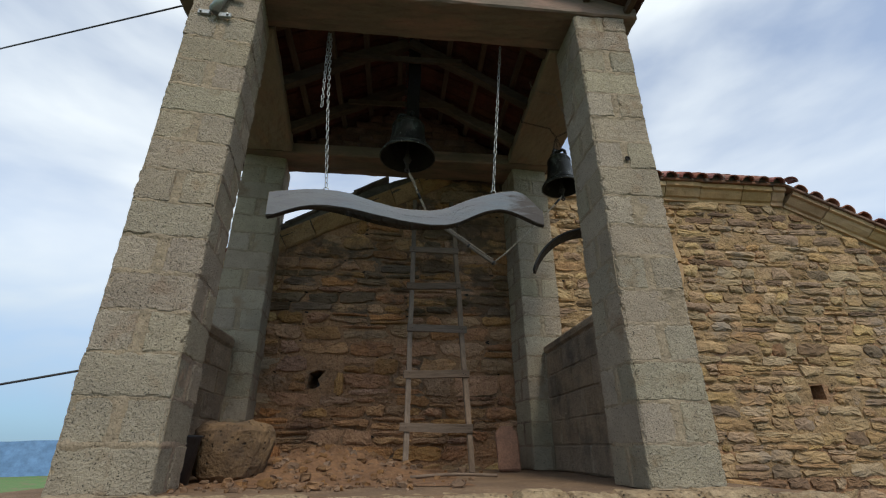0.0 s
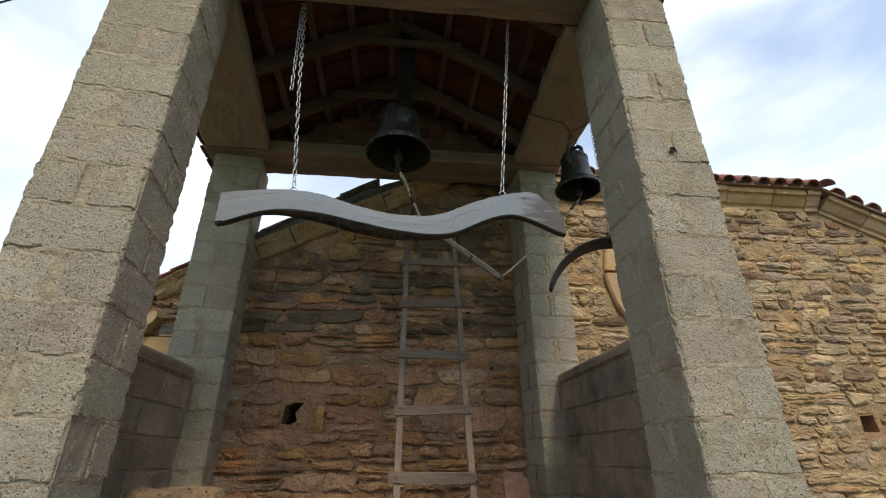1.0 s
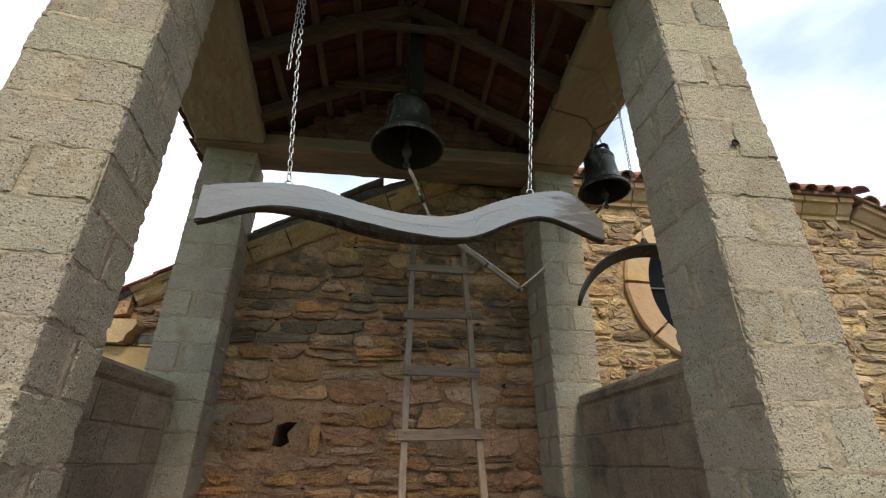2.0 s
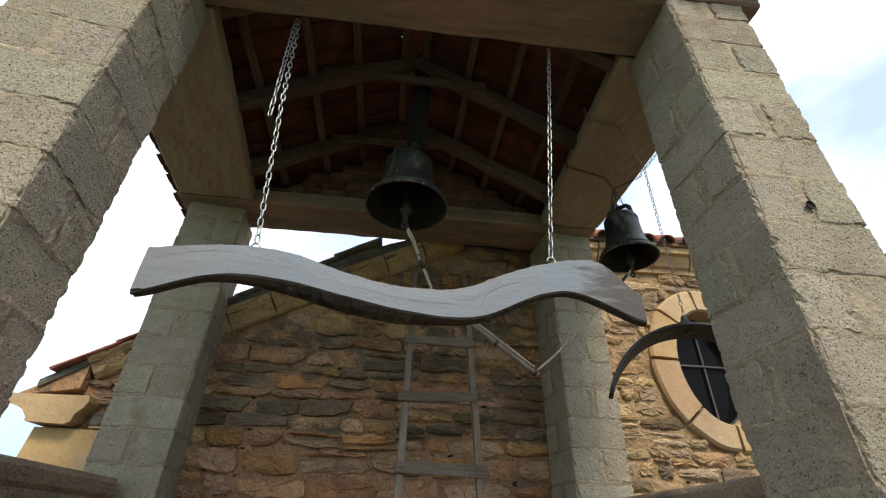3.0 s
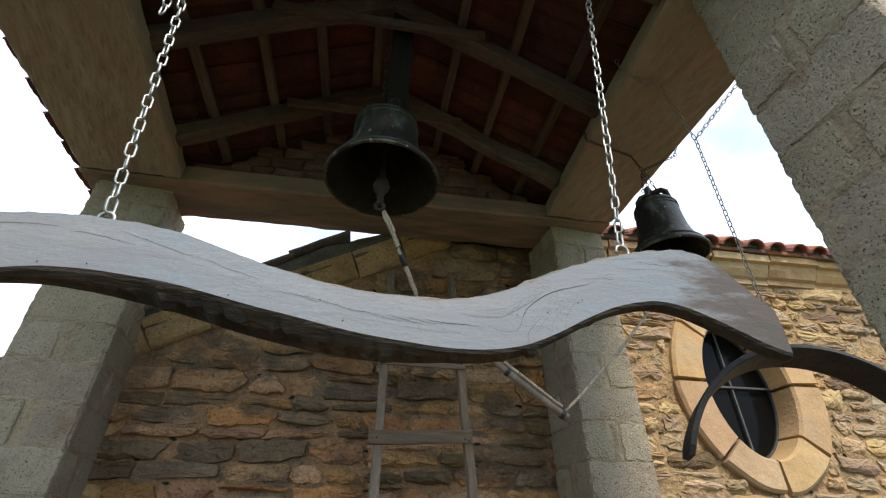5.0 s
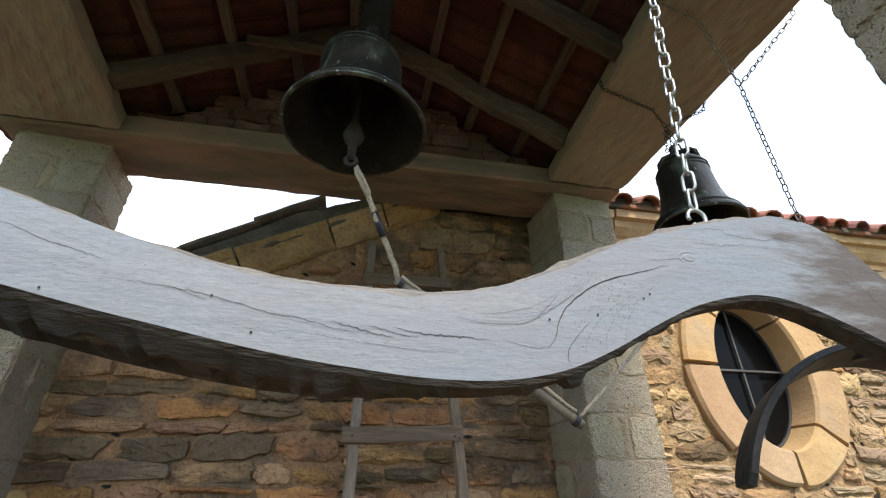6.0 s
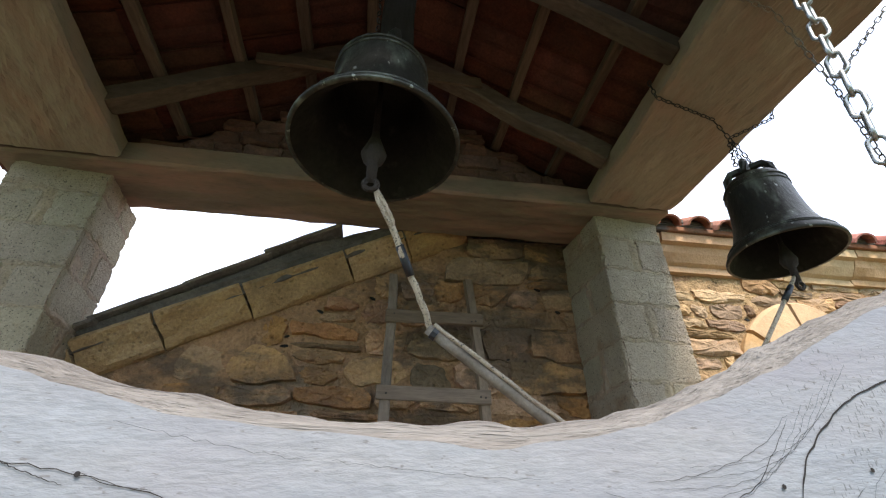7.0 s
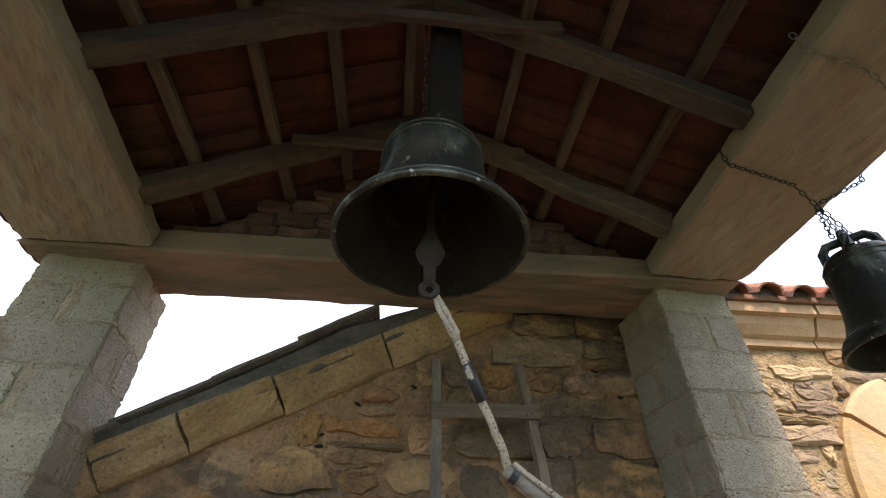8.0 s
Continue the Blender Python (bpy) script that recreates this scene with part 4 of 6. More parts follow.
FLUSH, PINKISH = "grey-beige mortar pointed nearly flush", "pinkish mortar smeared over the blocks"
mortar_sheet(PILLARS["front_left"], "front", 0.205, 0.405, 0.0, 3.135, 1, 1, MORTAR, FLUSH)
mortar_sheet(PILLARS["front_left"], "right", 0.2025, 0.41, 0.0, 3.135, 2, 0, SMEAR, PINKISH, -0.0075)
mortar_sheet(PILLARS["front_right"], "front", 0.199, 0.385, 0.0, 3.135, 3, 1, MORTAR, FLUSH)
mortar_sheet(PILLARS["front_right"], "left", 0.1925, 0.398, 0.0, 3.135, 4, 0, MORTAR, FLUSH)
mortar_sheet(PILLARS["rear_left"], "front", 0.200, 0.427, 0.0, 3.135, 5, 0, MORTAR, FLUSH, -0.0095)
mortar_sheet(PILLARS["rear_left"], "right", 0.2135, 0.40, 0.0, 3.135, 6, 1, SMEAR, PINKISH, -0.006)
mortar_sheet(PILLARS["rear_right"], "front", 0.200, 0.40, 0.0, 3.135, 7, 0, MORTAR, FLUSH, -0.0095)
mortar_sheet(PILLARS["rear_right"], "left", 0.200, 0.40, 0.0, 3.135, 8, 1, SMEAR, PINKISH, -0.0075)


def bored_hole(x, y, z):
    # A near-black disc on the block face takes the place of the hole's shade.
    bm = lathe([(0, 0.0), (0.013, 0.0), (0.016, -0.003), (0.017, -0.006)], 14)
    ob = part("bored_hole", bm, RECESS_SHADE)
    ob.matrix_world = pose(x, y, z, -90, 0, 0)
    return tagged(ob, "hole bored into the cement block, drawn as a dark disc", "hole")


bored_hole(1.466, 2.3455, 1.868)


def parapet(name, x0, x1, y0, y1, top, seed):
    ob = base(name, (x0 + x1) / 2, (y0 + y1) / 2, 0, "low parapet wall of mortared cement blocks", "parapet", "parapets of the belfry", "structure")
    part("mortar_core", box(x0 + 0.01, x1 - 0.01, y0, y1, 0, top - 0.05, 0.0), BLOCK_OLD, ob, "grey mortar joints")
    rng = random.Random(seed)
    z, k = 0.0, 0
    while z < top - 0.12:
        y = y0 - (0.2 if k % 2 else 0)
        while y < y1 - 0.03:
            a, b = max(y, y0) + 0.006, min(y + 0.4, y1) - 0.006
            if b - a > 0.05:
                part("block", box(x0, x1, a, b, z + 0.006, z + 0.195, 0.006, 0.003, rng.randrange(999)), BLOCK_OLD, ob)
            y += 0.4
        z += 0.2
        k += 1
    cap = box(x0 - 0.012, x1 + 0.012, y0, y1, z + 0.0, top, 0.03, 0.004, seed)
    part("capping", cap, BLOCK_OLD, ob, "rounded cement capping")
    settle(ob)


parapet("parapet_left", -1.61, -1.43, 2.74, 4.40, 1.115, 21)
parapet("parapet_right", 1.49, 1.67, 2.755, 4.40, 1.105, 22)


def cast_beam(name, corners, z0, z1, label, seed, material=None):
    """A board-marked concrete beam over a four-cornered plan."""
    bm = bmesh.new()
    lo = [bm.verts.new((x, y, z0)) for x, y in corners]
    hi = [bm.verts.new((x, y, z1)) for x, y in corners]
    bm.faces.new(lo[::-1])
    bm.faces.new(hi)
    for i in range(4):
        bm.faces.new((lo[i], lo[(i + 1) % 4], hi[(i + 1) % 4], hi[i]))
    bmesh.ops.bevel(bm, geom=bm.edges[:], offset=0.012, segments=1, affect="EDGES")
    bmesh.ops.subdivide_edges(bm, edges=bm.edges[:], cuts=30, use_grid_fill=True)
    for v in bm.verts:
        low = max(0.0, 1 - (v.co.z - z0) / 0.02)
        chip = noise.noise(v.co * 26 + Vector((seed, 7, 0)))
        v.co += noise.noise_vector(v.co * 5 + Vector((seed, 0, 0))) * 0.006 + noise.noise_vector(v.co * 19) * 0.0035
        v.co.z += 0.010 * low * chip
    bmesh.ops.recalc_face_normals(bm, faces=bm.faces)
    return tagged(part(name, bm, material or CONCRETE), label, "beam", "beams of the belfry", "structure")


BEAM = "board-marked concrete ring beam on the belfry pillars"
cast_beam("beam_front", [(-1.60, 2.335), (1.77, 2.335), (1.77, 2.692), (-1.60, 2.692)], 3.145, 3.36, BEAM, 1, CONCRETE_SHADED)
cast_beam("beam_rear", [(-1.75, 4.315), (1.72, 4.315), (1.72, 4.715), (-1.75, 4.715)], 3.135, 3.268, BEAM, 2, CONCRETE_SHADED)
cast_beam("beam_left", [(-1.58, 2.70), (-0.985, 2.70), (-1.150, 4.305), (-1.735, 4.305)], 3.14, 3.25, BEAM, 3)
cast_beam("beam_right", [(1.20, 2.70), (1.775, 2.70), (1.728, 4.305), (1.233, 4.305)], 3.14, 3.25, BEAM, 4)

# ---- belfry roof ----
AX, AZ, FALL = 0.06, 3.83, 0.53            # apex of the rafters' undersides, and their fall


def roof_z(x, lift=0.0):
    """Height of the rafters' underside at x; the eaves run out flatter."""
    d = abs(x - AX)
    return AZ + lift - FALL * min(d, 1.2) - 0.30 * max(0.0, d - 1.2)


def belfry_roof():
    ob = base("belfry_roof", AX, 3.5, AZ, "gabled belfry roof of rough timbers and terracotta tiles", "roof", kind="structure")
    for i, y in enumerate((2.80, 3.42, 4.04)):
        for side in (-1, 1):
            xe = AX + side * (1.20 if side < 0 else 1.17)
            r = bar((xe, y, roof_z(xe, 0.05 if side < 0 else 0.025)), (AX + side * 0.01, y, roof_z(AX, 0.05)), 0.075, 0.10, 0.006, 8, 0.006, i * 2 + side + 5)
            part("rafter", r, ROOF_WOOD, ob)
        part("collar", bar((AX - 0.62, y - 0.05, roof_z(AX - 0.62) + 0.10), (AX + 0.52, y - 0.05, roof_z(AX + 0.62) + 0.13), 0.03, 0.06, 0.004, 4, 0.006, i + 31), ROOF_WOOD, ob)
    for side in (-1, 1):
        for j, d in enumerate((0.08, 0.40, 0.70, 1.02, 1.32, 1.62)):
            x = AX + side * d
            p = bar((x, 2.22, roof_z(x, 0.135)), (x, 4.76, roof_z(x, 0.135)), 0.05, 0.045, 0.004, 8, 0.004, j + 10 * side)
            part("purlin", p, PURLIN_WOOD, ob)
    rng = random.Random(17)
    me = bpy.data.meshes.new("flat_tile")
    bm = bmesh.new()
    # interlocking tile, long side down the slope, with a rolled edge and two ribs
    prof = [(-0.115, 0.018), (-0.10, 0.030), (-0.08, 0.018), (-0.03, 0.006), (0.0, 0.016), (0.03, 0.006), (0.08, 0.012), (0.105, 0.022), (0.115, 0.012)]
    rows = []
    for x, dz in ((0.0, 0.0), (0.02, 0.0), (0.40, 0.012)):
        rows.append([[bm.verts.new((x, y, z + dz)) for y, z in prof], [bm.verts.new((x, y, z + dz - 0.014)) for y, z in prof]])
    for (ua, da), (ub, db) in zip(rows, rows[1:]):
        for k in range(len(prof) - 1):
            bm.faces.new((ua[k], ua[k + 1], ub[k + 1], ub[k]))
            bm.faces.new((da[k + 1], da[k], db[k], db[k + 1]))
        bm.faces.new((ua[0], ub[0], db[0], da[0]))
        bm.faces.new((ub[-1], ua[-1], da[-1], db[-1]))
    for (u, d) in (rows[0], rows[-1]):
        for k in range(len(prof) - 1):
            bm.faces.new((u[k], d[k], d[k + 1], u[k + 1]))
    bmesh.ops.recalc_face_normals(bm, faces=bm.faces)
    bm.to_mesh(me)
    bm.free()
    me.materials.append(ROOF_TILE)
    for side in (-1, 1):
        for c in range(12):
            for r in range(5):
                x = AX + side * ((0.05 if side > 0 else 0.10) + r * (0.322 if side > 0 else 0.307))
                y = 2.29 + c * 0.221 + rng.uniform(-0.003, 0.003)
                x -= (0.097 * (y - 2.8) * r / 4 if side < 0 else 0.0) + rng.uniform(-0.008, 0.008)
                fall = math.degrees(math.atan2(roof_z(x) - roof_z(x + side * 0.4), 0.4))
                m = pose(x, y, roof_z(x, 0.185) + rng.uniform(0, 0.006), 0, fall + rng.uniform(-1.0, 1.0), 0 if side > 0 else 180)
                shared("tile", me, ob, m)
    for c in range(7):
        m = pose(AX, 2.16 + c * 0.365, AZ + 0.16, 0, 0, 0) @ Matrix.Diagonal((1.3, 1, 1.2, 1))
        shared("ridge_tile", TILE_MESH, ob, m)
    inv = Matrix.Translation(ob.location).inverted()
    for o in ob.children:
        o.matrix_parent_inverse = inv
    return ob


belfry_roof()


def gable_infill():
    """Rough brick and rubble infill on the rear beam, packed up to the tiles."""
    ob = base("gable_infill", AX, 4.55, 3.27, "rough reddish brick infill in the belfry gable", "wall", kind="structure")
    rng = random.Random(23)
    z = 3.272
    while z < 3.90:
        h = 0.094
        x = AX - 1.22
        while x < AX + 1.22:
            w = rng.uniform(0.13, 0.25)
            room = roof_z(x + w / 2, 0.15) - 0.3 * w - z + rng.uniform(-0.03, 0.02)
            if room > 0.035:
                up = min(h, room)
                y0 = 4.352 + rng.uniform(-0.014, 0.02)
                part("brick", box(x + 0.006, x + w - 0.006, y0, 4.70, z + 0.005, z + up - 0.005, 0.012, 0.009, rng.randrange(999), 1), DARK_BRICK, ob)
            x += w
        z += h
    core = [(AX - 1.2, 3.272), (AX + 1.2, 3.272), (AX + 1.2, roof_z(AX + 1.2, 0.05)), (AX, roof_z(AX, 0.05)), (AX - 1.2, roof_z(AX - 1.2, 0.05))]
    part("mortar_core", prism(core, 4.372, 4.69), DARK_BRICK, ob, "dark reddish mortar joints")
    settle(ob)


gable_infill()


# ---- bells ----
def bell(name, x, y, rim_z, r, h, label, crown_turn, thick):
    ob = base(name, x, y, rim_z, label, "bell")
    outer = [(1.0, 0.0), (1.0, 0.03), (0.955, 0.075), (0.865, 0.14), (0.775, 0.22), (0.705, 0.32), (0.655, 0.44), (0.62, 0.58), (0.598, 0.72), (0.582, 0.83), (0.56, 0.90), (0.49, 0.955), (0.35, 0.985), (0.0, 1.0)]
    inner = [(0.0, 0.90), (0.35, 0.88), (0.49, 0.80), (0.535, 0.65), (0.58, 0.45), (0.67, 0.28), (0.76, 0.15), (0.90, 0.035), (0.95, 0.0)]
    body = part("body", lathe([(a * r, b * h) for a, b in outer[::-1]] + [(0.95 * r, 0.0)], 56), BRONZE, ob, smooth=True)
    # The bowl has its own darker bronze.
    part("bowl", lathe([(a * r, b * h) for a, b in inner[::-1]], 56), BRONZE_INSIDE, body, "dark inside of the bell", smooth=True)
    for zz, rr in ((0.105, 0.915), (0.135, 0.875), (0.80, 0.588), (0.86, 0.578)):
        ring = [(rr * r * math.cos(2 * math.pi * k / 48), rr * r * math.sin(2 * math.pi * k / 48), zz * h) for k in range(48)]
        part("moulding", tube(ring, thick, 5, True), BRONZE, ob, smooth=True)
    for a in (crown_turn, crown_turn + 90):
        ca, sa = math.cos(radians(a)), math.sin(radians(a))
        pts = [(ca * u * r, sa * u * r, h + v * h) for u, v in ((-0.42, -0.03), (-0.40, 0.10), (-0.30, 0.165), (-0.02, 0.17), (0.02, 0.17), (0.30, 0.165), (0.40, 0.10), (0.42, -0.03))]
        part("crown_loop", tube(pts, 0.055 * r + 0.006, 6), BRONZE, ob)
    clap = lathe([(0, 0.95 * h), (0.03 * r, 0.94 * h), (0.04 * r, 0.30 * h), (0.05 * r, 0.12 * h), (0.115 * r, 0.0 * h), (0.15 * r, -0.06 * h), (0.12 * r, -0.12 * h), (0.065 * r, -0.15 * h), (0.055 * r, -0.30 * h), (0, -0.31 * h)], 16)
    clapper = part("clapper", clap, RUSTY, ob, "rusty iron clapper", smooth=True)
    eye = [(0.07 * r * math.cos(2 * math.pi * k / 14), 0, -0.345 * h + 0.07 * r * math.sin(2 * math.pi * k / 14)) for k in range(14)]
    part("eye_ring", tube(eye, 0.022 * r + 0.003, 5, True), RUSTY, clapper)
    return ob


bell("large_bell", 0.085, 3.438, 2.540, 0.247, 0.385, "large dark patinated bronze bell under the belfry roof", 20, 0.006)
bell("small_bell", 1.556, 3.645, 2.44, 0.188, 0.35, "small dark bronze bell hung from the side beam", 40, 0.004)


# ---- chains ----
def link_mesh(name, length, width, wire, material):
    pts = []
    half = (length - width) / 2
    for k in range(9):
        a = math.pi * k / 8
        pts.append(((width - wire) / 2 * math.cos(a), 0, half + (width - wire) / 2 * math.sin(a)))
    for k in range(9):
        a = math.pi + math.pi * k / 8
        pts.append(((width - wire) / 2 * math.cos(a), 0, -half + (width - wire) / 2 * math.sin(a)))
    bm = tube(pts, wire / 2, 6, True)
    me = bpy.data.meshes.new(name)
    bm.to_mesh(me)
    bm.free()
    me.materials.append(material)
    me.polygons.foreach_set("use_smooth", [True] * len(me.polygons))
    return me


BIG_LINK = link_mesh("link", 0.046, 0.024, 0.0062, ZINC)
THIN_LINK = link_mesh("link", 0.034, 0.018, 0.0042, DULL_CHAIN)
RUST_LINK = link_mesh("link", 0.030, 0.018, 0.0045, IRON)


def chain(name, pts, me, pitch, label, twist=0):
    """Links one by one along a line of points, turned crosswise in turn."""
    ob = base(name, *pts[0], label, "chain")
    pts = [Vector(p) for p in pts]
    dist = [0.0]
    for a, b in zip(pts, pts[1:]):
        dist.append(dist[-1] + (b - a).length)
    n = max(1, round(dist[-1] / pitch))
    rng = random.Random(len(name) + n)
    for k in range(n):
        s = (k + 0.5) * dist[-1] / n
        i = max(j for j in range(len(pts) - 1) if dist[j] <= s)
        p = pts[i].lerp(pts[i + 1], (s - dist[i]) / (dist[i + 1] - dist[i]))
        q = (pts[i + 1] - pts[i]).to_track_quat("Z", "Y").to_matrix().to_4x4()
        m = Matrix.Translation(p - pts[0]) @ q @ pose(0, 0, 0, 0, 0, twist + (90 if k % 2 else 0) + rng.uniform(-14, 14))
        shared("link", me, ob, m)
    return ob


LONG = "galvanised steel chain holding the wooden semantron"
THIN = "thin steel chain holding the iron semantron from the side beam"
DARK = "dark rusty chain holding the small bell from the side beam"
chain("chain", [(-0.548, 2.712, 3.15), (-0.512, 2.728, 2.50), (-0.463, 2.772, 1.80)], BIG_LINK, 0.0375, LONG)
chain("chain", [(-0.562, 2.706, 3.15), (-0.553, 2.735, 2.45)], BIG_LINK, 0.0375, "loose doubled end of a galvanised chain")
chain("chain", [(0.792, 2.706, 3.15), (0.687, 2.772, 1.845)], BIG_LINK, 0.0375, LONG, 30)
chain("chain", [(1.53, 3.22, 2.83), (1.53, 3.235, 1.825)], THIN_LINK, 0.028, THIN)
chain("chain", [(1.165, 3.125, 3.22), (1.175, 3.13, 3.128), (1.40, 3.17, 3.125), (1.53, 3.22, 2.83)], THIN_LINK, 0.028, THIN)
chain("chain", [(1.53, 3.22, 2.83), (1.77, 3.08, 3.13), (1.79, 3.07, 3.24)], THIN_LINK, 0.028, THIN)
chain("chain", [(1.185, 3.565, 3.22), (1.198, 3.57, 3.128), (1.50, 3.64, 3.125), (1.566, 3.66, 3.04)], RUST_LINK, 0.025, DARK)
chain("chain", [(1.566, 3.66, 3.04), (1.76, 3.60, 3.13), (1.785, 3.59, 3.22)], RUST_LINK, 0.025, DARK)
chain("chain", [(1.566, 3.66, 3.04), (1.556, 3.645, 2.855)], RUST_LINK, 0.025, DARK)
chain("chain", [(1.570, 3.657, 3.03), (1.622, 3.652, 2.85)], RUST_LINK, 0.025, DARK, 40)
chain("chain", [(1.560, 3.663, 3.03), (1.508, 3.638, 2.85)], RUST_LINK, 0.025, DARK, 70)
chain("chain", [(0.045, 3.40, 3.72), (0.055, 3.415, 2.975)], RUST_LINK, 0.045, "dark rusty chain above the large bell")


def hook(x, y, z, r, label):
    pts = [(x + r * math.cos(a), y, z + r * math.sin(a)) for a in [radians(200 - 330 * k / 18) for k in range(19)]]
    ob = part("hook", tube([Vector(p) - Vector((x, y, z)) for p in pts], 0.0036, 8), ZINC, smooth=True)
    ob.location = (x, y, z)
    return tagged(ob, label, "hook")


hook(-0.463, 2.772, 1.785, 0.016, "galvanised hook screwed into the wooden semantron")
hook(0.687, 2.772, 1.828, 0.016, "galvanised hook screwed into the wooden semantron")


# ---- semantra ----


def wooden_semantron():
    """A naturally curved oak beam, its lower edge still rough with bark."""
    top = [(-0.818, 1.733), (-0.76, 1.748), (-0.66, 1.764), (-0.56, 1.775), (-0.46, 1.776), (-0.355, 1.767), (-0.255, 1.744), (-0.155, 1.706), (-0.05, 1.679), (0.05, 1.660),
           (0.15, 1.653), (0.253, 1.652), (0.355, 1.674), (0.457, 1.727), (0.56, 1.772), (0.66, 1.805), (0.762, 1.828), (0.865, 1.840), (0.905, 1.826), (0.967, 1.742), (1.02, 1.668)]
    low = [(-0.818, 1.545), (-0.76, 1.566), (-0.66, 1.613), (-0.56, 1.642), (-0.46, 1.648), (-0.355, 1.640), (-0.255, 1.624), (-0.155, 1.600), (-0.05, 1.577), (0.05, 1.558),
           (0.15, 1.542), (0.253, 1.533), (0.355, 1.536), (0.457, 1.568), (0.56, 1.630), (0.66, 1.669), (0.762, 1.679), (0.865, 1.636), (0.967, 1.587), (1.02, 1.563)]
    n = 150
    xs, zt = smooth_curve(top, n)
    _, zb = smooth_curve(low, n)
    zt[:3] = zt[2]
    ob = base("wooden_semantron", 0.1, 2.79, 1.62, "silver-grey weathered curved wooden semantron hanging on two chains", "semantron")
    bm, under, rimm, rings, rrings = bmesh.new(), bmesh.new(), bmesh.new(), [], []
    urings = []
    for i, x in enumerate(xs):
        a, b = zt[i], zb[i]
        wob = noise.noise(Vector((x * 9, 0, 0))) * 0.004
        rough = noise.fractal(Vector((x * 22, 5, 0)), 1.0, 2.0, 3) * 0.006
        bark = 0.027 * max(0.0, 1 - abs((x + 0.18) / 0.42) ** 2)
        yf = FACE + wob
        yb = yf + 0.040 + 0.045 * math.exp(-((x - 0.02) / 0.38) ** 2)
        cut = 0.0
        if x < -0.79:
            cut = 0.006
        wane = (0.0065 if x < -0.05 else 0.0095) + 0.004 * noise.noise(Vector((x * 7, 2, 0))) + rough * 0.6 + 0.003 * math.exp(-((x - 0.1) / 0.2) ** 2)
        sect = [(yf, b + 0.006 + cut), (yf - 0.002, (a + b) / 2), (yf, a - wane - cut)]
        rim = [(yf, a - wane - cut), (yf + 0.006, a - wane * 0.55 + rough * 0.3), (yf + 0.014, a - 0.001 + rough * 0.6), (yf * 0.5 + yb * 0.5, a + 0.005 + rough), (yb, a - 0.004 + rough), (yb + 0.006, (a + b) / 2), (yb, b - bark)]
        rrings.append([rimm.verts.new((x, y, z)) for y, z in rim])
        rings.append([bm.verts.new((x, y, z)) for y, z in sect])
        rg = noise.fractal(Vector((x * 34, 1.7, 3)), 1.0, 2.0, 4) * (0.008 + 0.018 * math.exp(-((x - 0.0) / 0.4) ** 2))
        usect = [(yf, b + 0.006 + cut), (yf + 0.005, b - 0.001), (yf + (yb - yf) * 0.35, b - bark * 0.45 - abs(rg)), (yf + (yb - yf) * 0.7, b - bark * 0.8 + rg), (yb, b - bark)]
        urings.append([under.verts.new((x, y, z)) for y, z in usect])
    for u, v in zip(rings, rings[1:]):
        for q in range(len(u) - 1):
            bm.faces.new((u[q], u[q + 1], v[q + 1], v[q]))
    for u, v in zip(rrings, rrings[1:]):
        for q in range(len(u) - 1):
            rimm.faces.new((u[q], u[q + 1], v[q + 1], v[q]))
    for k in (0, -1):
        ends = [bm.verts.new(p.co) for p in rings[k]] + [bm.verts.new(p.co) for p in rrings[k][1:]]
        bm.faces.new(ends if k == 0 else ends[::-1])
    for u, v in zip(urings, urings[1:]):
        for q in range(len(u) - 1):
            under.faces.new((u[q], v[q], v[q + 1], u[q + 1]))
    bmesh.ops.recalc_face_normals(bm, faces=bm.faces)
    board = part("board", bm, OAK, ob, smooth=False)
    part("top_edge", rimm, OAK_TOP, ob, "pale split fibres along the upper edge")
    part("bark_edge", under, OAK_UNDER, ob, "dark rough bark along the lower edge")

    def top_at(x):
        return float(np.interp(x, xs, zt))

    def low_at(x):
        return float(np.interp(x, xs, zb))

    def split(name, keys, width, seed):
        """A crack as a thin flat sliver, its inner shade put into the colour, along (x, share of the height) keys."""
        bmk = bmesh.new()
        kx, kv = [k[0] for k in keys], [k[1] for k in keys]
        t = np.linspace(0, 1, 40)
        par = np.linspace(0, 1, len(keys))
        px, pv = np.interp(t, par, kx), np.interp(t, par, kv)
        prev = None
        pts = []
        for i in range(40):
            x = float(px[i])
            z = low_at(x) + float(pv[i]) * (top_at(x) - low_at(x)) + noise.noise(Vector((i * 0.45, seed, 0))) * 0.0018
            v = float(pv[i])
            pts.append(Vector((x, FACE - 0.0007 - 0.002 * (1 - abs(2 * v - 1)) + noise.noise(Vector((x * 9, 0, 0))) * 0.004, z)))
        for i, p in enumerate(pts):
            d = (pts[min(i + 1, 39)] - pts[max(i - 1, 0)]).normalized()
            nrm = Vector((-d.z, 0, d.x))
            w = (0.7 if width > 0.002 else 0.42) * width * (math.sin(math.pi * min(1, max(0.0, t[i]))) ** 0.6) * (0.55 + 0.6 * abs(noise.noise(Vector((i * 0.8, seed * 3, 1))))) + 0.00006
            cur = (bmk.verts.new(p - nrm * w), bmk.verts.new(p + nrm * w))
            if prev:
                bmk.faces.new((prev[0], cur[0], cur[1], prev[1]))
            prev = cur
        part("crack", bmk, RECESS_SHADE, board, "drying crack drawn as a dark sliver")

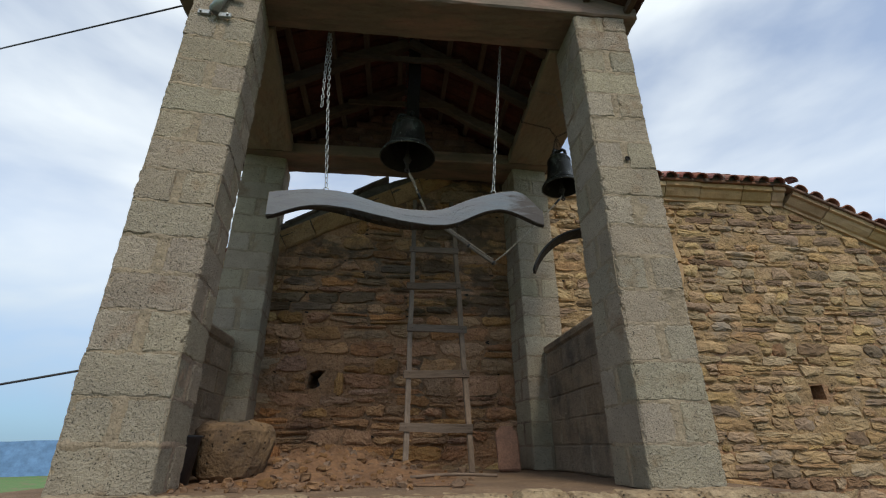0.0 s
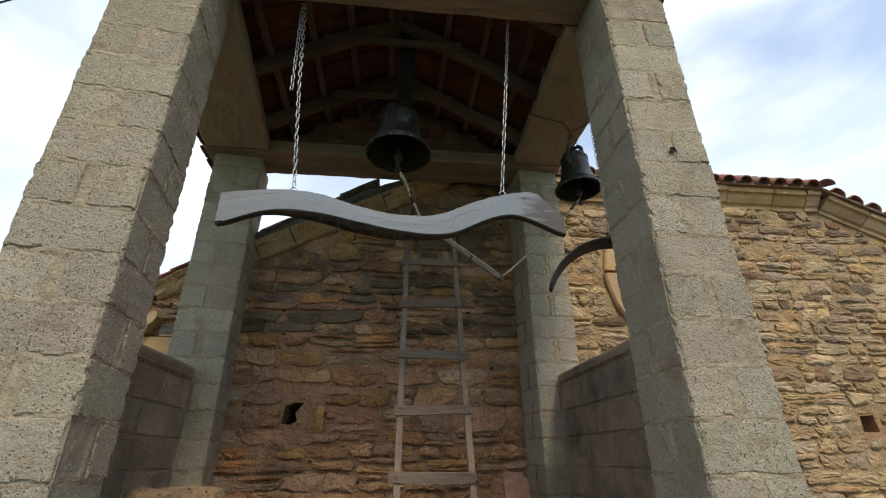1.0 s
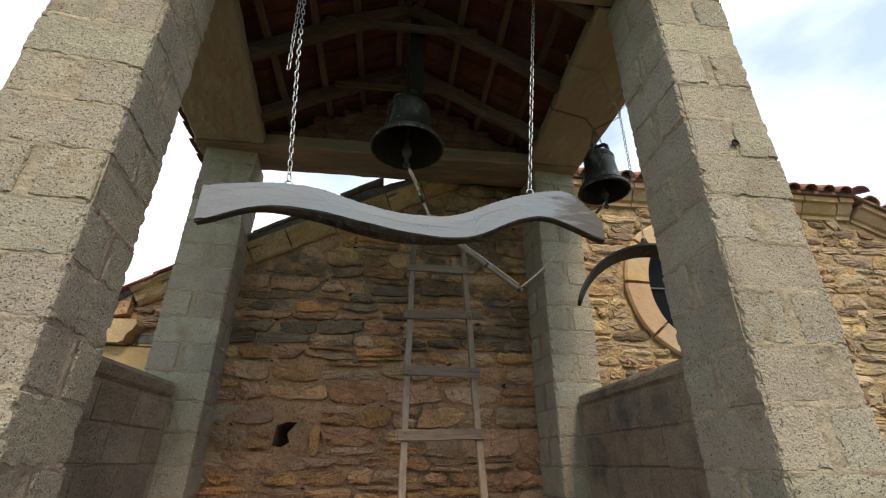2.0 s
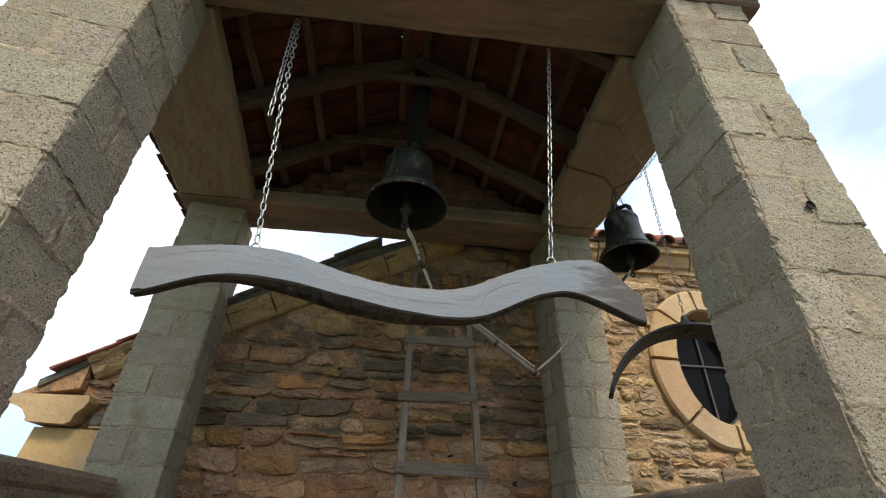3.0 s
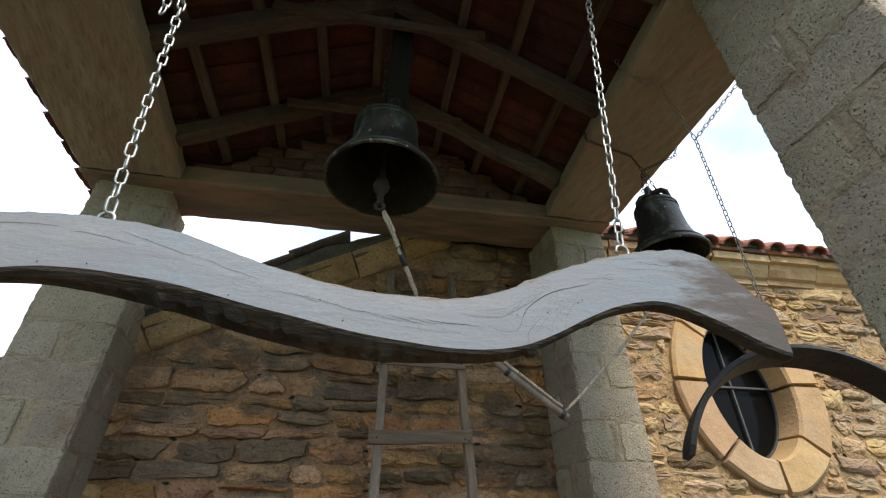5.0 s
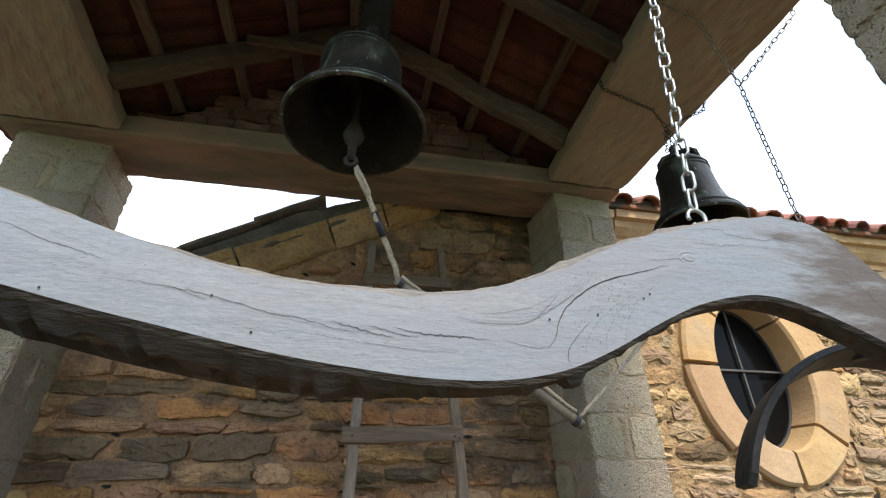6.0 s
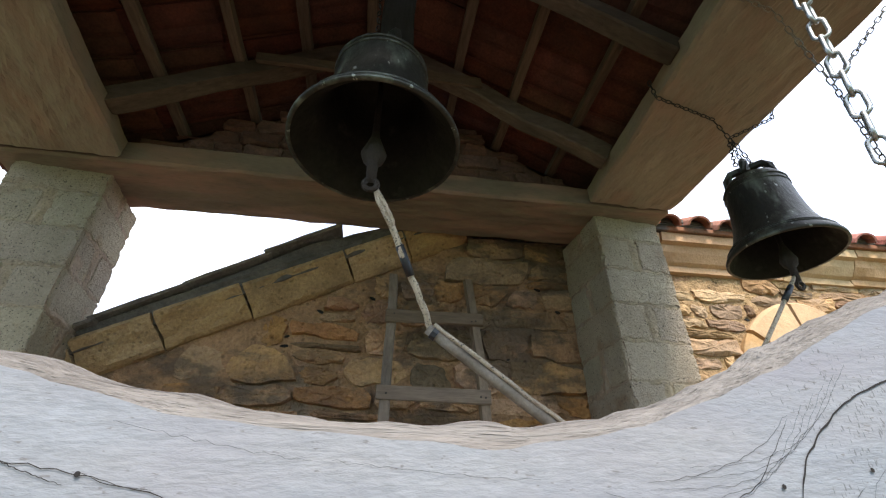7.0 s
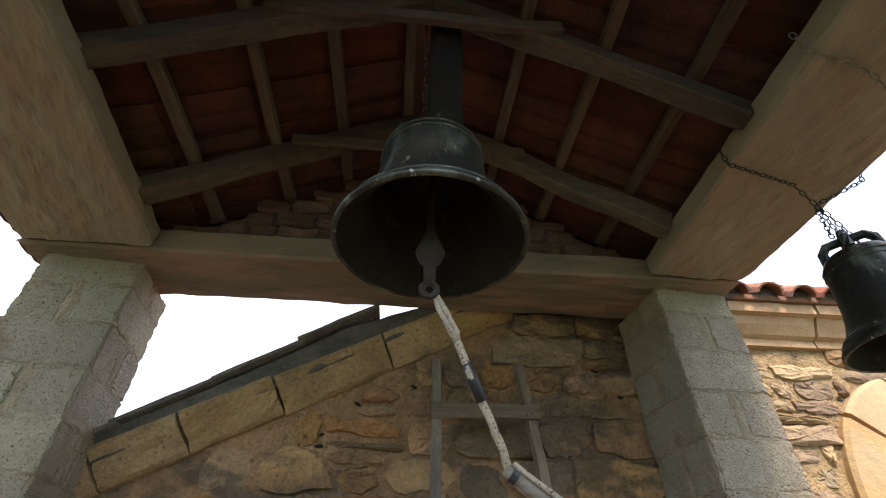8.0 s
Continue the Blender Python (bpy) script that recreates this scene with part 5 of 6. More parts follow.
    for width, keys in (
            (0.0030, [(0.396, 0.36), (0.401, 0.45), (0.411, 0.54), (0.426, 0.60), (0.448, 0.64), (0.47, 0.65), (0.506, 0.62), (0.543, 0.58), (0.582, 0.55)]),
            (0.0010, [(0.411, 0.05), (0.408, 0.12), (0.409, 0.19), (0.419, 0.26), (0.434, 0.32), (0.446, 0.35)]),
            (0.0009, [(0.384, 0.26), (0.394, 0.32), (0.399, 0.39)]),
            (0.0008, [(-0.057, 0.50), (-0.034, 0.47), (-0.014, 0.45)]),
            (0.0011, [(-0.012, 0.52), (0.018, 0.49), (0.053, 0.475), (0.079, 0.47), (0.106, 0.46), (0.129, 0.41), (0.152, 0.40)]),
            (0.0017, [(0.121, 0.50), (0.152, 0.45), (0.175, 0.42), (0.196, 0.41)]),
            (0.0014, [(0.165, 0.50), (0.184, 0.47), (0.205, 0.44), (0.224, 0.44)]),
            (0.0021, [(0.193, 0.51), (0.217, 0.48), (0.241, 0.47), (0.26, 0.46), (0.28, 0.45), (0.311, 0.41)]),
            (0.0008, [(0.326, 0.40), (0.352, 0.32), (0.373, 0.27), (0.387, 0.27)]),
            (0.0009, [(0.271, 0.66), (0.297, 0.59), (0.329, 0.55), (0.353, 0.52), (0.374, 0.55), (0.395, 0.65), (0.41, 0.72)]),
            (0.0005, [(0.298, 0.68), (0.33, 0.66), (0.365, 0.66), (0.39, 0.68), (0.411, 0.74)]),
            (0.0012, [(0.631, 0.90), (0.691, 0.83), (0.70, 0.75), (0.731, 0.70), (0.763, 0.67), (0.80, 0.71), (0.86, 0.72)]),
            (0.0010, [(0.636, 0.72), (0.682, 0.63), (0.747, 0.59)]),
            (0.0009, [(0.552, 0.67), (0.593, 0.60), (0.623, 0.54)]),
            (0.0018, [(-0.815, 0.68), (-0.728, 0.75), (-0.616, 0.77), (-0.561, 0.75), (-0.516, 0.71)]),
            (0.0016, [(-0.492, 0.64), (-0.468, 0.65), (-0.414, 0.59), (-0.371, 0.56)]),
            (0.0015, [(-0.415, 0.77), (-0.367, 0.70), (-0.32, 0.63), (-0.286, 0.59), (-0.247, 0.60)]),
            (0.0012, [(-0.253, 0.62), (-0.196, 0.59), (-0.151, 0.59), (-0.129, 0.60)]),
            (0.0009, [(-0.103, 0.43), (-0.06, 0.48), (-0.016, 0.51), (0.028, 0.50)]),
            (0.0011, [(0.87, 0.62), (0.93, 0.42), (0.99, 0.28)])):
        split("crack", keys, width * 0.65, keys[0][0] * 37)
    rng = random.Random(6)
    for q in range(9):
        x, v = rng.uniform(-0.75, 0.34), rng.uniform(0.12, 0.9)
        split("crack", [(x, v), (x + 0.05, v - 0.012), (x + rng.uniform(0.08, 0.16), v - 0.03)], 0.00010, q)
    for q in range(5):
        e = 0.012 * q
        split("crack", [(0.28 + e, 0.60 + 2 * e), (0.33 + e, 0.53 + 2 * e), (0.365 + e, 0.52 + 2 * e), (0.395 + e, 0.60 + 1.6 * e), (0.425 + e, 0.74 + e)], 0.00016, 50 + q)
    for q in range(3):
        e = 0.03 * q
        split("crack", [(0.43 + e, 0.08), (0.435 + e, 0.20), (0.455 + e, 0.33), (0.50 + e, 0.42)], 0.00012, 60 + q)
    for kx, kv in ((-0.503, 0.63), (0.62, 0.56)):
        knot = lathe([(0.0, 0.002), (0.006, 0.0025), (0.009, 0.001), (0.013, 0.0018), (0.016, 0.0)], 14)
        bmesh.ops.transform(knot, matrix=pose(kx, FACE + 0.0005, low_at(kx) + kv * (top_at(kx) - low_at(kx)), 90) @ Matrix.Diagonal((1.3, 0.8, 1.0, 1)), verts=knot.verts)
        part("knot", knot, OAK, board, "small raised knot")
    # Nail holes are flat discs, dark by colour; no hollow is cut.
    for x, v in ((-0.009, 0.51), (0.039, 0.22), (0.389, 0.50), (0.456, 0.38), (0.528, 0.33), (0.539, 0.345), (-0.519, 0.11), (-0.438, 0.13), (-0.178, 0.12)):
        d = lathe([(0.0, 0.0), (0.0015, 0.0)], 10)
        z = low_at(x) + v * (top_at(x) - low_at(x))
        bmesh.ops.transform(d, matrix=pose(x, FACE - 0.0012 - 0.002 * (1 - abs(2 * v - 1)) + noise.noise(Vector((x * 9, 0, 0))) * 0.004, z, -90), verts=d.verts)
        part("nail_hole", d, RECESS_SHADE, board)
    settle(ob)


wooden_semantron()


def iron_semantron():
    ob = base("iron_semantron", 1.53, 3.235, 1.775, "curved black iron semantron hanging on a thin chain", "semantron")
    bm = bmesh.new()
    rings, n = [], 44
    for i in range(n + 1):
        u = -1 + 2 * i / n
        ang = u * radians(70)
        R = 0.478
        x, z = R * math.sin(ang), R * math.cos(ang) - R
        w, h = 0.056 * (1.0 - 0.10 * abs(u)), 0.010
        if abs(u) > 0.965:
            w *= 0.8
        rad = Vector((math.sin(ang), 0, math.cos(ang)))
        out_y = Vector((0, 1, 0))
        tilt = Matrix.Rotation(radians(-18 - 7 * u), 3, Vector((math.cos(ang), 0, -math.sin(ang))))
        a, b = tilt @ rad, tilt @ out_y
        c = Vector((x * 0.98, 0, z))
        rings.append([bm.verts.new(c + b * sx * w + a * sz * h) for sx, sz in ((-1, -0.7), (-0.9, -1), (0.9, -1), (1, -0.7), (1, 0.7), (0.9, 1), (-0.9, 1), (-1, 0.7))])
    for u, v in zip(rings, rings[1:]):
        for q in range(8):
            bm.faces.new((u[q], u[(q + 1) % 8], v[(q + 1) % 8], v[q]))
    bm.faces.new(rings[0])
    bm.faces.new(rings[-1][::-1])
    bmesh.ops.recalc_face_normals(bm, faces=bm.faces)
    bmesh.ops.rotate(bm, cent=(0, 0, 0), matrix=Matrix.Rotation(radians(-1.5), 3, "Y"), verts=bm.verts)
    bmesh.ops.rotate(bm, cent=(0, 0, 0), matrix=Matrix.Rotation(radians(-9), 3, "Z"), verts=bm.verts)
    part("arc", bm, IRON, ob)
    nut = lathe([(0, 0.03), (0.013, 0.03), (0.013, 0.012), (0.02, 0.011), (0.02, -0.016), (0, -0.016)], 6)
    part("hook_bolt", nut, IRON, ob)
    lug = prism([(-0.085, 0.0), (0.095, -0.012), (0.02, 0.05), (0.008, 0.078), (-0.012, 0.078), (-0.022, 0.05)], -0.008, 0.008)
    part("lug", lug, IRON, ob, "welded triangular lug")
    return ob


iron_semantron()


# ---- bell ropes ----
def wavy(a, b, n, sag=0.0, amp=0.0, seed=0):
    a, b = Vector(a), Vector(b)
    return [a.lerp(b, i / n) + Vector((noise.noise(Vector((i * 0.4, seed, 0))) * amp, noise.noise(Vector((i * 0.4, seed, 5))) * amp, -sag * math.sin(math.pi * i / n))) for i in range(n + 1)]


def bell_rope():
    ob = base("bell_rope", 0.10, 3.445, 2.40, "speckled braided rope tied to the clapper of the large bell", "rope")
    loop = [(0.098, 3.445, 2.405), (0.108, 3.45, 2.365), (0.138, 3.465, 2.315), (0.15, 3.475, 2.295)]
    loop2 = [(0.098, 3.445, 2.405), (0.125, 3.45, 2.36), (0.152, 3.468, 2.315), (0.155, 3.478, 2.295)]
    part("loop", tube(loop, 0.0065, 8), ROPE, ob, smooth=True)
    part("loop", tube(loop2, 0.0065, 8), ROPE, ob, smooth=True)
    cord = part("cord", tube(wavy((0.152, 3.476, 2.30), (0.278, 3.588, 2.055), 14, 0.0, 0.006, 3), 0.0095, 8), ROPE, ob, smooth=True)
    part("tape", tube([(0.176, 3.498, 2.255), (0.192, 3.512, 2.222), (0.212, 3.529, 2.182)], 0.0125, 8), TAPE, cord, "dark tape wound round the rope", smooth=True)
    part("cord", tube(wavy((0.282, 3.573, 2.067), (0.85, 3.617, 1.668), 20, 0.0, 0.006, 8), 0.006, 8), ROPE, ob, smooth=True)
    settle(ob)
    head, foot = Vector((0.268, 3.591, 2.062)), Vector((0.872, 3.634, 1.630))
    rod = base("pull_rod", *head, "grey wooden pull rod slung on the bell rope", "rod")
    shaft = part("shaft", tube(wavy(head, foot, 8, 0.0, 0.004, 2), 0.0155, 12), PIPE_GREY, rod, smooth=True)
    for f in (0.03, 0.62, 0.97):
        c = head.lerp(foot, f)
        d = (foot - head).normalized() * 0.008
        part("lashing", tube([c - d, c + d], 0.0195, 10), TAPE, shaft, "dark cord lashing")
    settle(rod)


bell_rope()


def small_bell_rope():
    ob = base("bell_rope", 1.556, 3.645, 2.36, "speckled rope tying the small bell's clapper to the pull rod", "rope")
    cord = part("cord", tube(wavy((1.556, 3.645, 2.36), (0.862, 3.63, 1.65), 16, 0.03, 0.006, 4), 0.0065, 8), ROPE, ob, smooth=True)
    part("tape", tube([(1.515, 3.644, 2.312), (1.465, 3.643, 2.256)], 0.010, 8), TAPE, cord, "dark tape wound round the rope", smooth=True)
    settle(ob)


small_bell_rope()
hanger = base("bell_hanger", 0.125, 3.47, 2.985, "dark timber post carrying the large bell", "hanger")
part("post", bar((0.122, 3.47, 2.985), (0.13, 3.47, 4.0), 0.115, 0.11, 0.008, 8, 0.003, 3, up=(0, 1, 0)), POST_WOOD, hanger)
settle(hanger)


# ---- things on the platform ----
def ladder():
    ob = base("ladder", 0.43, 4.1, 0.0, "rough home-made wooden ladder leaning on the church wall", "ladder")

    def at(x, z):
        return (x, 4.07 + 0.235 * z, z)

    for x0, x1, s in ((0.155, 0.205, 1), (0.695, 0.635, 2)):
        part("rail", bar(at(x0, 0.0), at(x1, 2.84), 0.045, 0.035, 0.004, 10, 0.004, s, up=(0, 1, 0)), LADDER_RAIL, ob)
    for i, z in enumerate((0.345, 0.787, 1.232, 1.692, 2.14, 2.552)):
        e = 0.012 * ((i % 3) - 1)
        a, b = at(0.105 + 0.022 * z + e, z), at(0.735 - 0.025 * z + e, z + 0.008 * ((i % 2) * 2 - 1))
        rung = part("rung", bar((a[0], a[1] - 0.032, a[2]), (b[0], b[1] - 0.032, b[2]), 0.022, 0.068, 0.004, 4, 0.003, i + 5), LADDER_WOOD, ob)
        for nx in (0.158 + 0.018 * z + e, 0.698 - 0.022 * z, 0.676 - 0.022 * z):
            p = at(nx, z + 0.012 * math.sin(nx * 40 + i))
            head = lathe([(0, 0.003), (0.004, 0.002), (0.005, 0.0), (0, -0.004)], 8)
            bmesh.ops.transform(head, matrix=pose(p[0], p[1] - 0.0445, p[2], 90), verts=head.verts)
            part("nail", head, RUSTY, rung, "rusty nail head")
    settle(ob)


ladder()


def stone_drum():
    ob = base("stone_drum", -0.955, 3.32, 0.0, "porous yellowish stone drum with a hollow", "stone block")
    bm = lathe([(0, 0.0), (0.16, 0.0), (0.195, 0.03), (0.215, 0.09), (0.235, 0.16), (0.245, 0.225), (0.24, 0.28), (0.215, 0.315), (0.17, 0.335), (0.10, 0.33), (0.05, 0.305), (0, 0.295)], 40)
    for v in bm.verts:
        v.co += noise.noise_vector(v.co * 9) * 0.022 + noise.noise_vector(v.co * 25) * 0.008
        v.co.z = max(0, v.co.z)
    part("drum", bm, POROUS, ob)


stone_drum()


def brick_slab():
    bm = box(-0.10, 0.10, -0.03, 0.03, 0, 0.36, 0.018, 0.006, 3)
    bmesh.ops.bisect_plane(bm, geom=bm.verts[:] + bm.edges[:] + bm.faces[:], plane_co=(0, 0, 0.30), plane_no=(0, 0, 1))
    for v in bm.verts:
        if v.co.z > 0.31:
            v.co.x *= 0.62
    ob = part("brick_slab", bm, PINK_STONE)
    ob.matrix_world = pose(1.035, 4.20, 0, -8, 0, 6)
    return tagged(ob, "pinkish stone slab with a rounded top standing upright", "stone slab")


brick_slab()


def rubble_heap():
    bm = bmesh.new()
    n = 96
    grid = []
    for i in range(n + 1):
        row = []
        for j in range(n + 1):
            x, y = -1.25 + 1.75 * i / n, 2.75 + 1.93 * j / n
            d = math.hypot((x + 0.45) / 0.85, (y - 4.0) / 1.05)
            z = 0.195 * max(0, 1 - d) ** 1.1 + (0.05 * noise.fractal(Vector((x * 11, y * 11, 0)), 0.8, 2.0, 5) + 0.012) * max(0, min(1, 1.6 - 1.5 * d))
            row.append(bm.verts.new((x, y, max(z, -0.003))))
        grid.append(row)
    for i in range(n):
        for j in range(n):
            bm.faces.new((grid[i][j], grid[i + 1][j], grid[i + 1][j + 1], grid[i][j + 1]))
    tagged(part("rubble_heap", bm, EARTH, smooth=True), "heap of reddish earth and broken mortar on the platform", "rubble", kind="stuff")
    rng = random.Random(77)
    bits = bmesh.new()
    for _ in range(420):
        x, y = rng.gauss(-0.45, 0.42), rng.uniform(2.5, 4.5)
        if not (-1.1 < x < 0.9):
            continue
        d = math.hypot((x + 0.45) / 0.85, (y - 4.0) / 1.05)
        z = 0.195 * max(0, 1 - d) ** 1.1
        s = rng.uniform(0.004, 0.016) * (2.2 if rng.random() < 0.10 else 1)
        vs = add_box(bits, x - s, x + s * rng.uniform(0.6, 1.3), y - s, y + s, z - 0.004, z + s * rng.uniform(0.8, 1.5), s * 0.35, s * 0.42, rng)
    for _ in range(60):
        x, y = rng.gauss(-0.40, 0.32), rng.uniform(2.9, 4.4)
        d = math.hypot((x + 0.45) / 0.85, (y - 4.0) / 1.05)
        if d > 0.95:
            continue
        z = 0.195 * max(0, 1 - d) ** 1.1
        s = rng.uniform(0.014, 0.034)
        add_box(bits, x - s, x + s * rng.uniform(0.7, 1.3), y - s, y + s, z - 0.004, z + s * rng.uniform(0.9, 1.6), s * 0.4, s * 0.4, rng)
    tagged(part("rubble_pieces", bits, surface("broken_mortar", (0.27, 0.155, 0.075), (0.15, 0.082, 0.042), 9, 0.95, 0.7, 60, vary="island", amount=0.35)),
           "small broken stones and mortar bits on the earth", "rubble", kind="stuff")


rubble_heap()
stick = part("stick", tube(wavy((-0.29, -0.02, 0.012), (0.29, 0.03, 0.014), 10, -0.012, 0.01, 5), 0.011, 7), LADDER_WOOD, smooth=True)
stick.location = (0.46, 3.35, 0.0)
tagged(stick, "short grey bent stick lying on the platform", "stick")


def dark_gap_bucket():
    # Black bucket shape put in place of the dark gap beside the drum.
    ob = base("bucket", -1.17, 3.02, 0.0, "black bucket shape standing in for the dark gap beside the pillar", "bucket")
    part("body", lathe([(0, 0.0), (0.09, 0.0), (0.115, 0.24), (0.122, 0.245), (0.122, 0.255), (0.108, 0.25), (0.085, 0.012), (0, 0.01)], 24), GAP_BLACK, ob, smooth=True)


dark_gap_bucket()


def pipe_bracket():
    ob = base("bracket", -1.215, 2.315, 2.815, "galvanised steel bracket fixed to the pillar", "bracket")
    lean = Vector((0.045, 0, 0.16)).normalized()
    foot = Vector((-1.215, 2.283, 2.80))
    for k in (0.0, 0.19):
        c = foot + lean * k
        plates = [part("flange", box(c.x - 0.105, c.x - 0.028, 2.296, 2.316, c.z - 0.018, c.z + 0.018, 0.003), ZINC, ob),
                  part("flange", box(c.x + 0.028, c.x + 0.105, 2.296, 2.316, c.z - 0.032, c.z + 0.004, 0.003), ZINC, ob)]
        for dx, dz, plate in ((-0.085, 0.0, plates[0]), (0.085, -0.014, plates[1])):
            head = lathe([(0, 0.012), (0.008, 0.011), (0.009, 0.0), (0, 0.0)], 6)
            bmesh.ops.transform(head, matrix=pose(c.x + dx, 2.296, c.z + dz, 90), verts=head.verts)
            part("bolt", head, ZINC, plate)
    part("channel", tube([foot, foot + lean * 0.24], 0.031, 14), ZINC, ob, smooth=True)
    settle(ob)


pipe_bracket()


def cable(a, b, sag, label):
    ob = part("cable", tube([Vector(p) - Vector(a) for p in wavy(a, b, 24, sag)], 0.0065, 6), BLACK_CABLE, smooth=True)
    ob.location = a
    return tagged(ob, label, "cable")


cable((-30.0, 14.2, 6.9), (-1.40, 2.5, 3.15), 0.25, "black overhead cable running to the belfry roof")
cable((-30.0, 13.0, -2.0), (-1.42, 2.6, 0.58), 0.15, "black overhead cable running to the pillar")


# ---- rubble masonry, stone by stone ----
def stone_shape(corners, gap, rng, seed):
    """Points and faces of one split stone whose outline is a four-cornered figure with rough sides; its face looks along -y."""
    (ax, az), (bx, bz), (cx, cz), (dx, dz) = corners
    sides = [((ax, az), (bx, bz), 6), ((bx, bz), (cx, cz), 3), ((cx, cz), (dx, dz), 6), ((dx, dz), (ax, az), 3)]
    mx, mz = (ax + bx + cx + dx) / 4, (az + bz + cz + dz) / 4
    w, h = max(abs(bx - ax), 0.03), max(abs(dz - az), 0.02)
    ring = []
    swell = rng.uniform(0.0, 0.16)
    for (px, pz), (qx, qz), n in sides:
        round_off = rng.uniform(0.62, 0.98)
        for k in range(n):
            f = k / n
            x, z = px + (qx - px) * f, pz + (qz - pz) * f
            pull = round_off if k == 0 else 1.0 - (1 - round_off) * 0.25 if k in (1, n - 1) else 1.0 + swell * 0.3
            x = mx + (x - mx) * (1 - 2 * gap / w) * (1 - (1 - pull) * min(1, 0.12 / w * 1.4))
            z = mz + (z - mz) * (1 - 2 * gap / h) * min(pull, 1.04)
            ring.append((x + rng.uniform(-1, 1) * min(0.014, 0.10 * h), z + rng.uniform(-1, 0.5) * min(0.017, 0.14 * h) * (1 if z > mz else -1)))
    lean, bow, out = rng.uniform(-0.016, 0.016), rng.uniform(-0.014, 0.008), rng.uniform(-0.016, 0.014)
    if mx > 1.42:
        lean, out = lean * 0.6, out * 0.45 + 0.003
    pts = [(x, WY + 0.055, z) for x, z in ring]
    e = min(0.006, 0.06 * h)
    pts += [(mx + (x - mx) * (1 - 2 * e / w), WY + 0.002 + out + lean * (x - mx) / w * 2 + rng.uniform(-0.006, 0.009), mz + (z - mz) * (1 - 2 * e / h)) for x, z in ring]
    pts += [(mx + (x - mx) * 0.55, WY - 0.002 + out + bow + lean * (x - mx) / w + rng.uniform(-0.007, 0.007), mz + (z - mz) * 0.55) for x, z in ring]
    pts.append((mx, WY - 0.006 + out + bow, mz))
    n = len(ring)
    faces = []
    for r in range(2):
        for k in range(n):
            j = (k + 1) % n
            faces.append((r * n + k, r * n + j, (r + 1) * n + j, (r + 1) * n + k))
    faces += [(2 * n + k, 2 * n + (k + 1) % n, 3 * n) for k in range(n)]
    return pts, faces


def blocked(x, z, w, h):
    """True where no rubble stone may sit: openings, surround, corner stones, past the cornice."""
    cx, cz = OVAL
    for px in (x - w * 0.45, x, x + w * 0.45):
        for pz in (z - h * 0.4, z + h * 0.4):
            if ((px - cx) / 0.55) ** 2 + ((pz - cz) / 0.66) ** 2 < 1:
                return True
    for loop in put_log:
        ax, bx = min(p[0] for p in loop) - 0.005, max(p[0] for p in loop) + 0.005
        az0, bz0 = min(p[1] for p in loop) - 0.005, max(p[1] for p in loop) + 0.005
        if x - w / 2 < bx and x + w / 2 > ax and z - h / 2 < bz0 and z + h / 2 > az0:
            return True
    if x - w / 2 < -2.3 or x + w / 2 > 7.6:
        return True
    if x - w / 2 < -1.67 and 0.55 < z < 1.62:
        return True
    return z + h * 0.5 > min(gable_line(x - w / 2), gable_line(x + w / 2)) + (0.11 if 0.66 < x < 1.4 else 0.05)


def lay_stones():
    """Rough courses with wavering beds and leaning joints; tall stones are now and then two thin ones."""
    rng = random.Random(4)
    made = []
    bands = ((-2.27, 1.42, (0.10, 0.19), (0.16, 0.46)), (1.42, 7.6, (0.06, 0.16), (0.12, 0.42)))
    for bi, (xa, xb, hs, ws) in enumerate(bands):
        zs = [-1.3]
        while zs[-1] < 3.2:
            h = rng.uniform(*hs)
            if bi == 0 and 1.45 < zs[-1] < 1.9:
                h = rng.uniform(0.07, 0.12)
            zs.append(zs[-1] + h)

        def bed(i, x):
            return zs[i] + 0.045 * noise.noise(Vector((x * 2.3, i * 7.3, bi))) + 0.018 * noise.noise(Vector((x * 7, i * 3.1, bi + 4)))

        for i in range(len(zs) - 1):
            h = zs[i + 1] - zs[i]
            joints = [(xa, 0.0)]
            while joints[-1][0] < xb:
                w = rng.uniform(*ws) * (0.75 + 2.2 * h)
                joints.append((joints[-1][0] + w, rng.uniform(-0.45, 0.45) * h))
            for (x0, l0), (x1, l1) in zip(joints, joints[1:]):
                x1 = min(x1, xb)
                if x1 - x0 < 0.04:
                    continue
                cut = [0.0, 1.0]
                if h > 0.11 and rng.random() < 0.22:
                    cut = [0.0, rng.uniform(0.3, 0.7), 1.0]
                for lo, hi in zip(cut, cut[1:]):
                    def corner(x, l, f):
                        return (x + l * (f - 0.5), bed(i, x) * (1 - f) + bed(i + 1, x) * f)
                    quad = (corner(x0, l0, lo), corner(x1, l1, lo), corner(x1, l1, hi), corner(x0, l0, hi))
                    mx, mz = (x0 + x1) / 2, sum(q[1] for q in quad) / 4
                    hh = h * (hi - lo)
                    if not blocked(mx, mz, x1 - x0, hh):
                        made.append((quad, mx, mz))
                        continue
                    n = max(2, int((x1 - x0) / 0.15))
                    for k in range(n):
                        u, v = k / n, (k + 1) / n
                        xs, xe = x0 + (x1 - x0) * u, x0 + (x1 - x0) * v
                        q = (corner(xs, 0, lo), corner(xe, 0, lo), corner(xe, 0, hi), corner(xs, 0, hi))
                        if not blocked((xs + xe) / 2, mz, xe - xs, hh):
                            made.append((q, (xs + xe) / 2, mz))
    return made


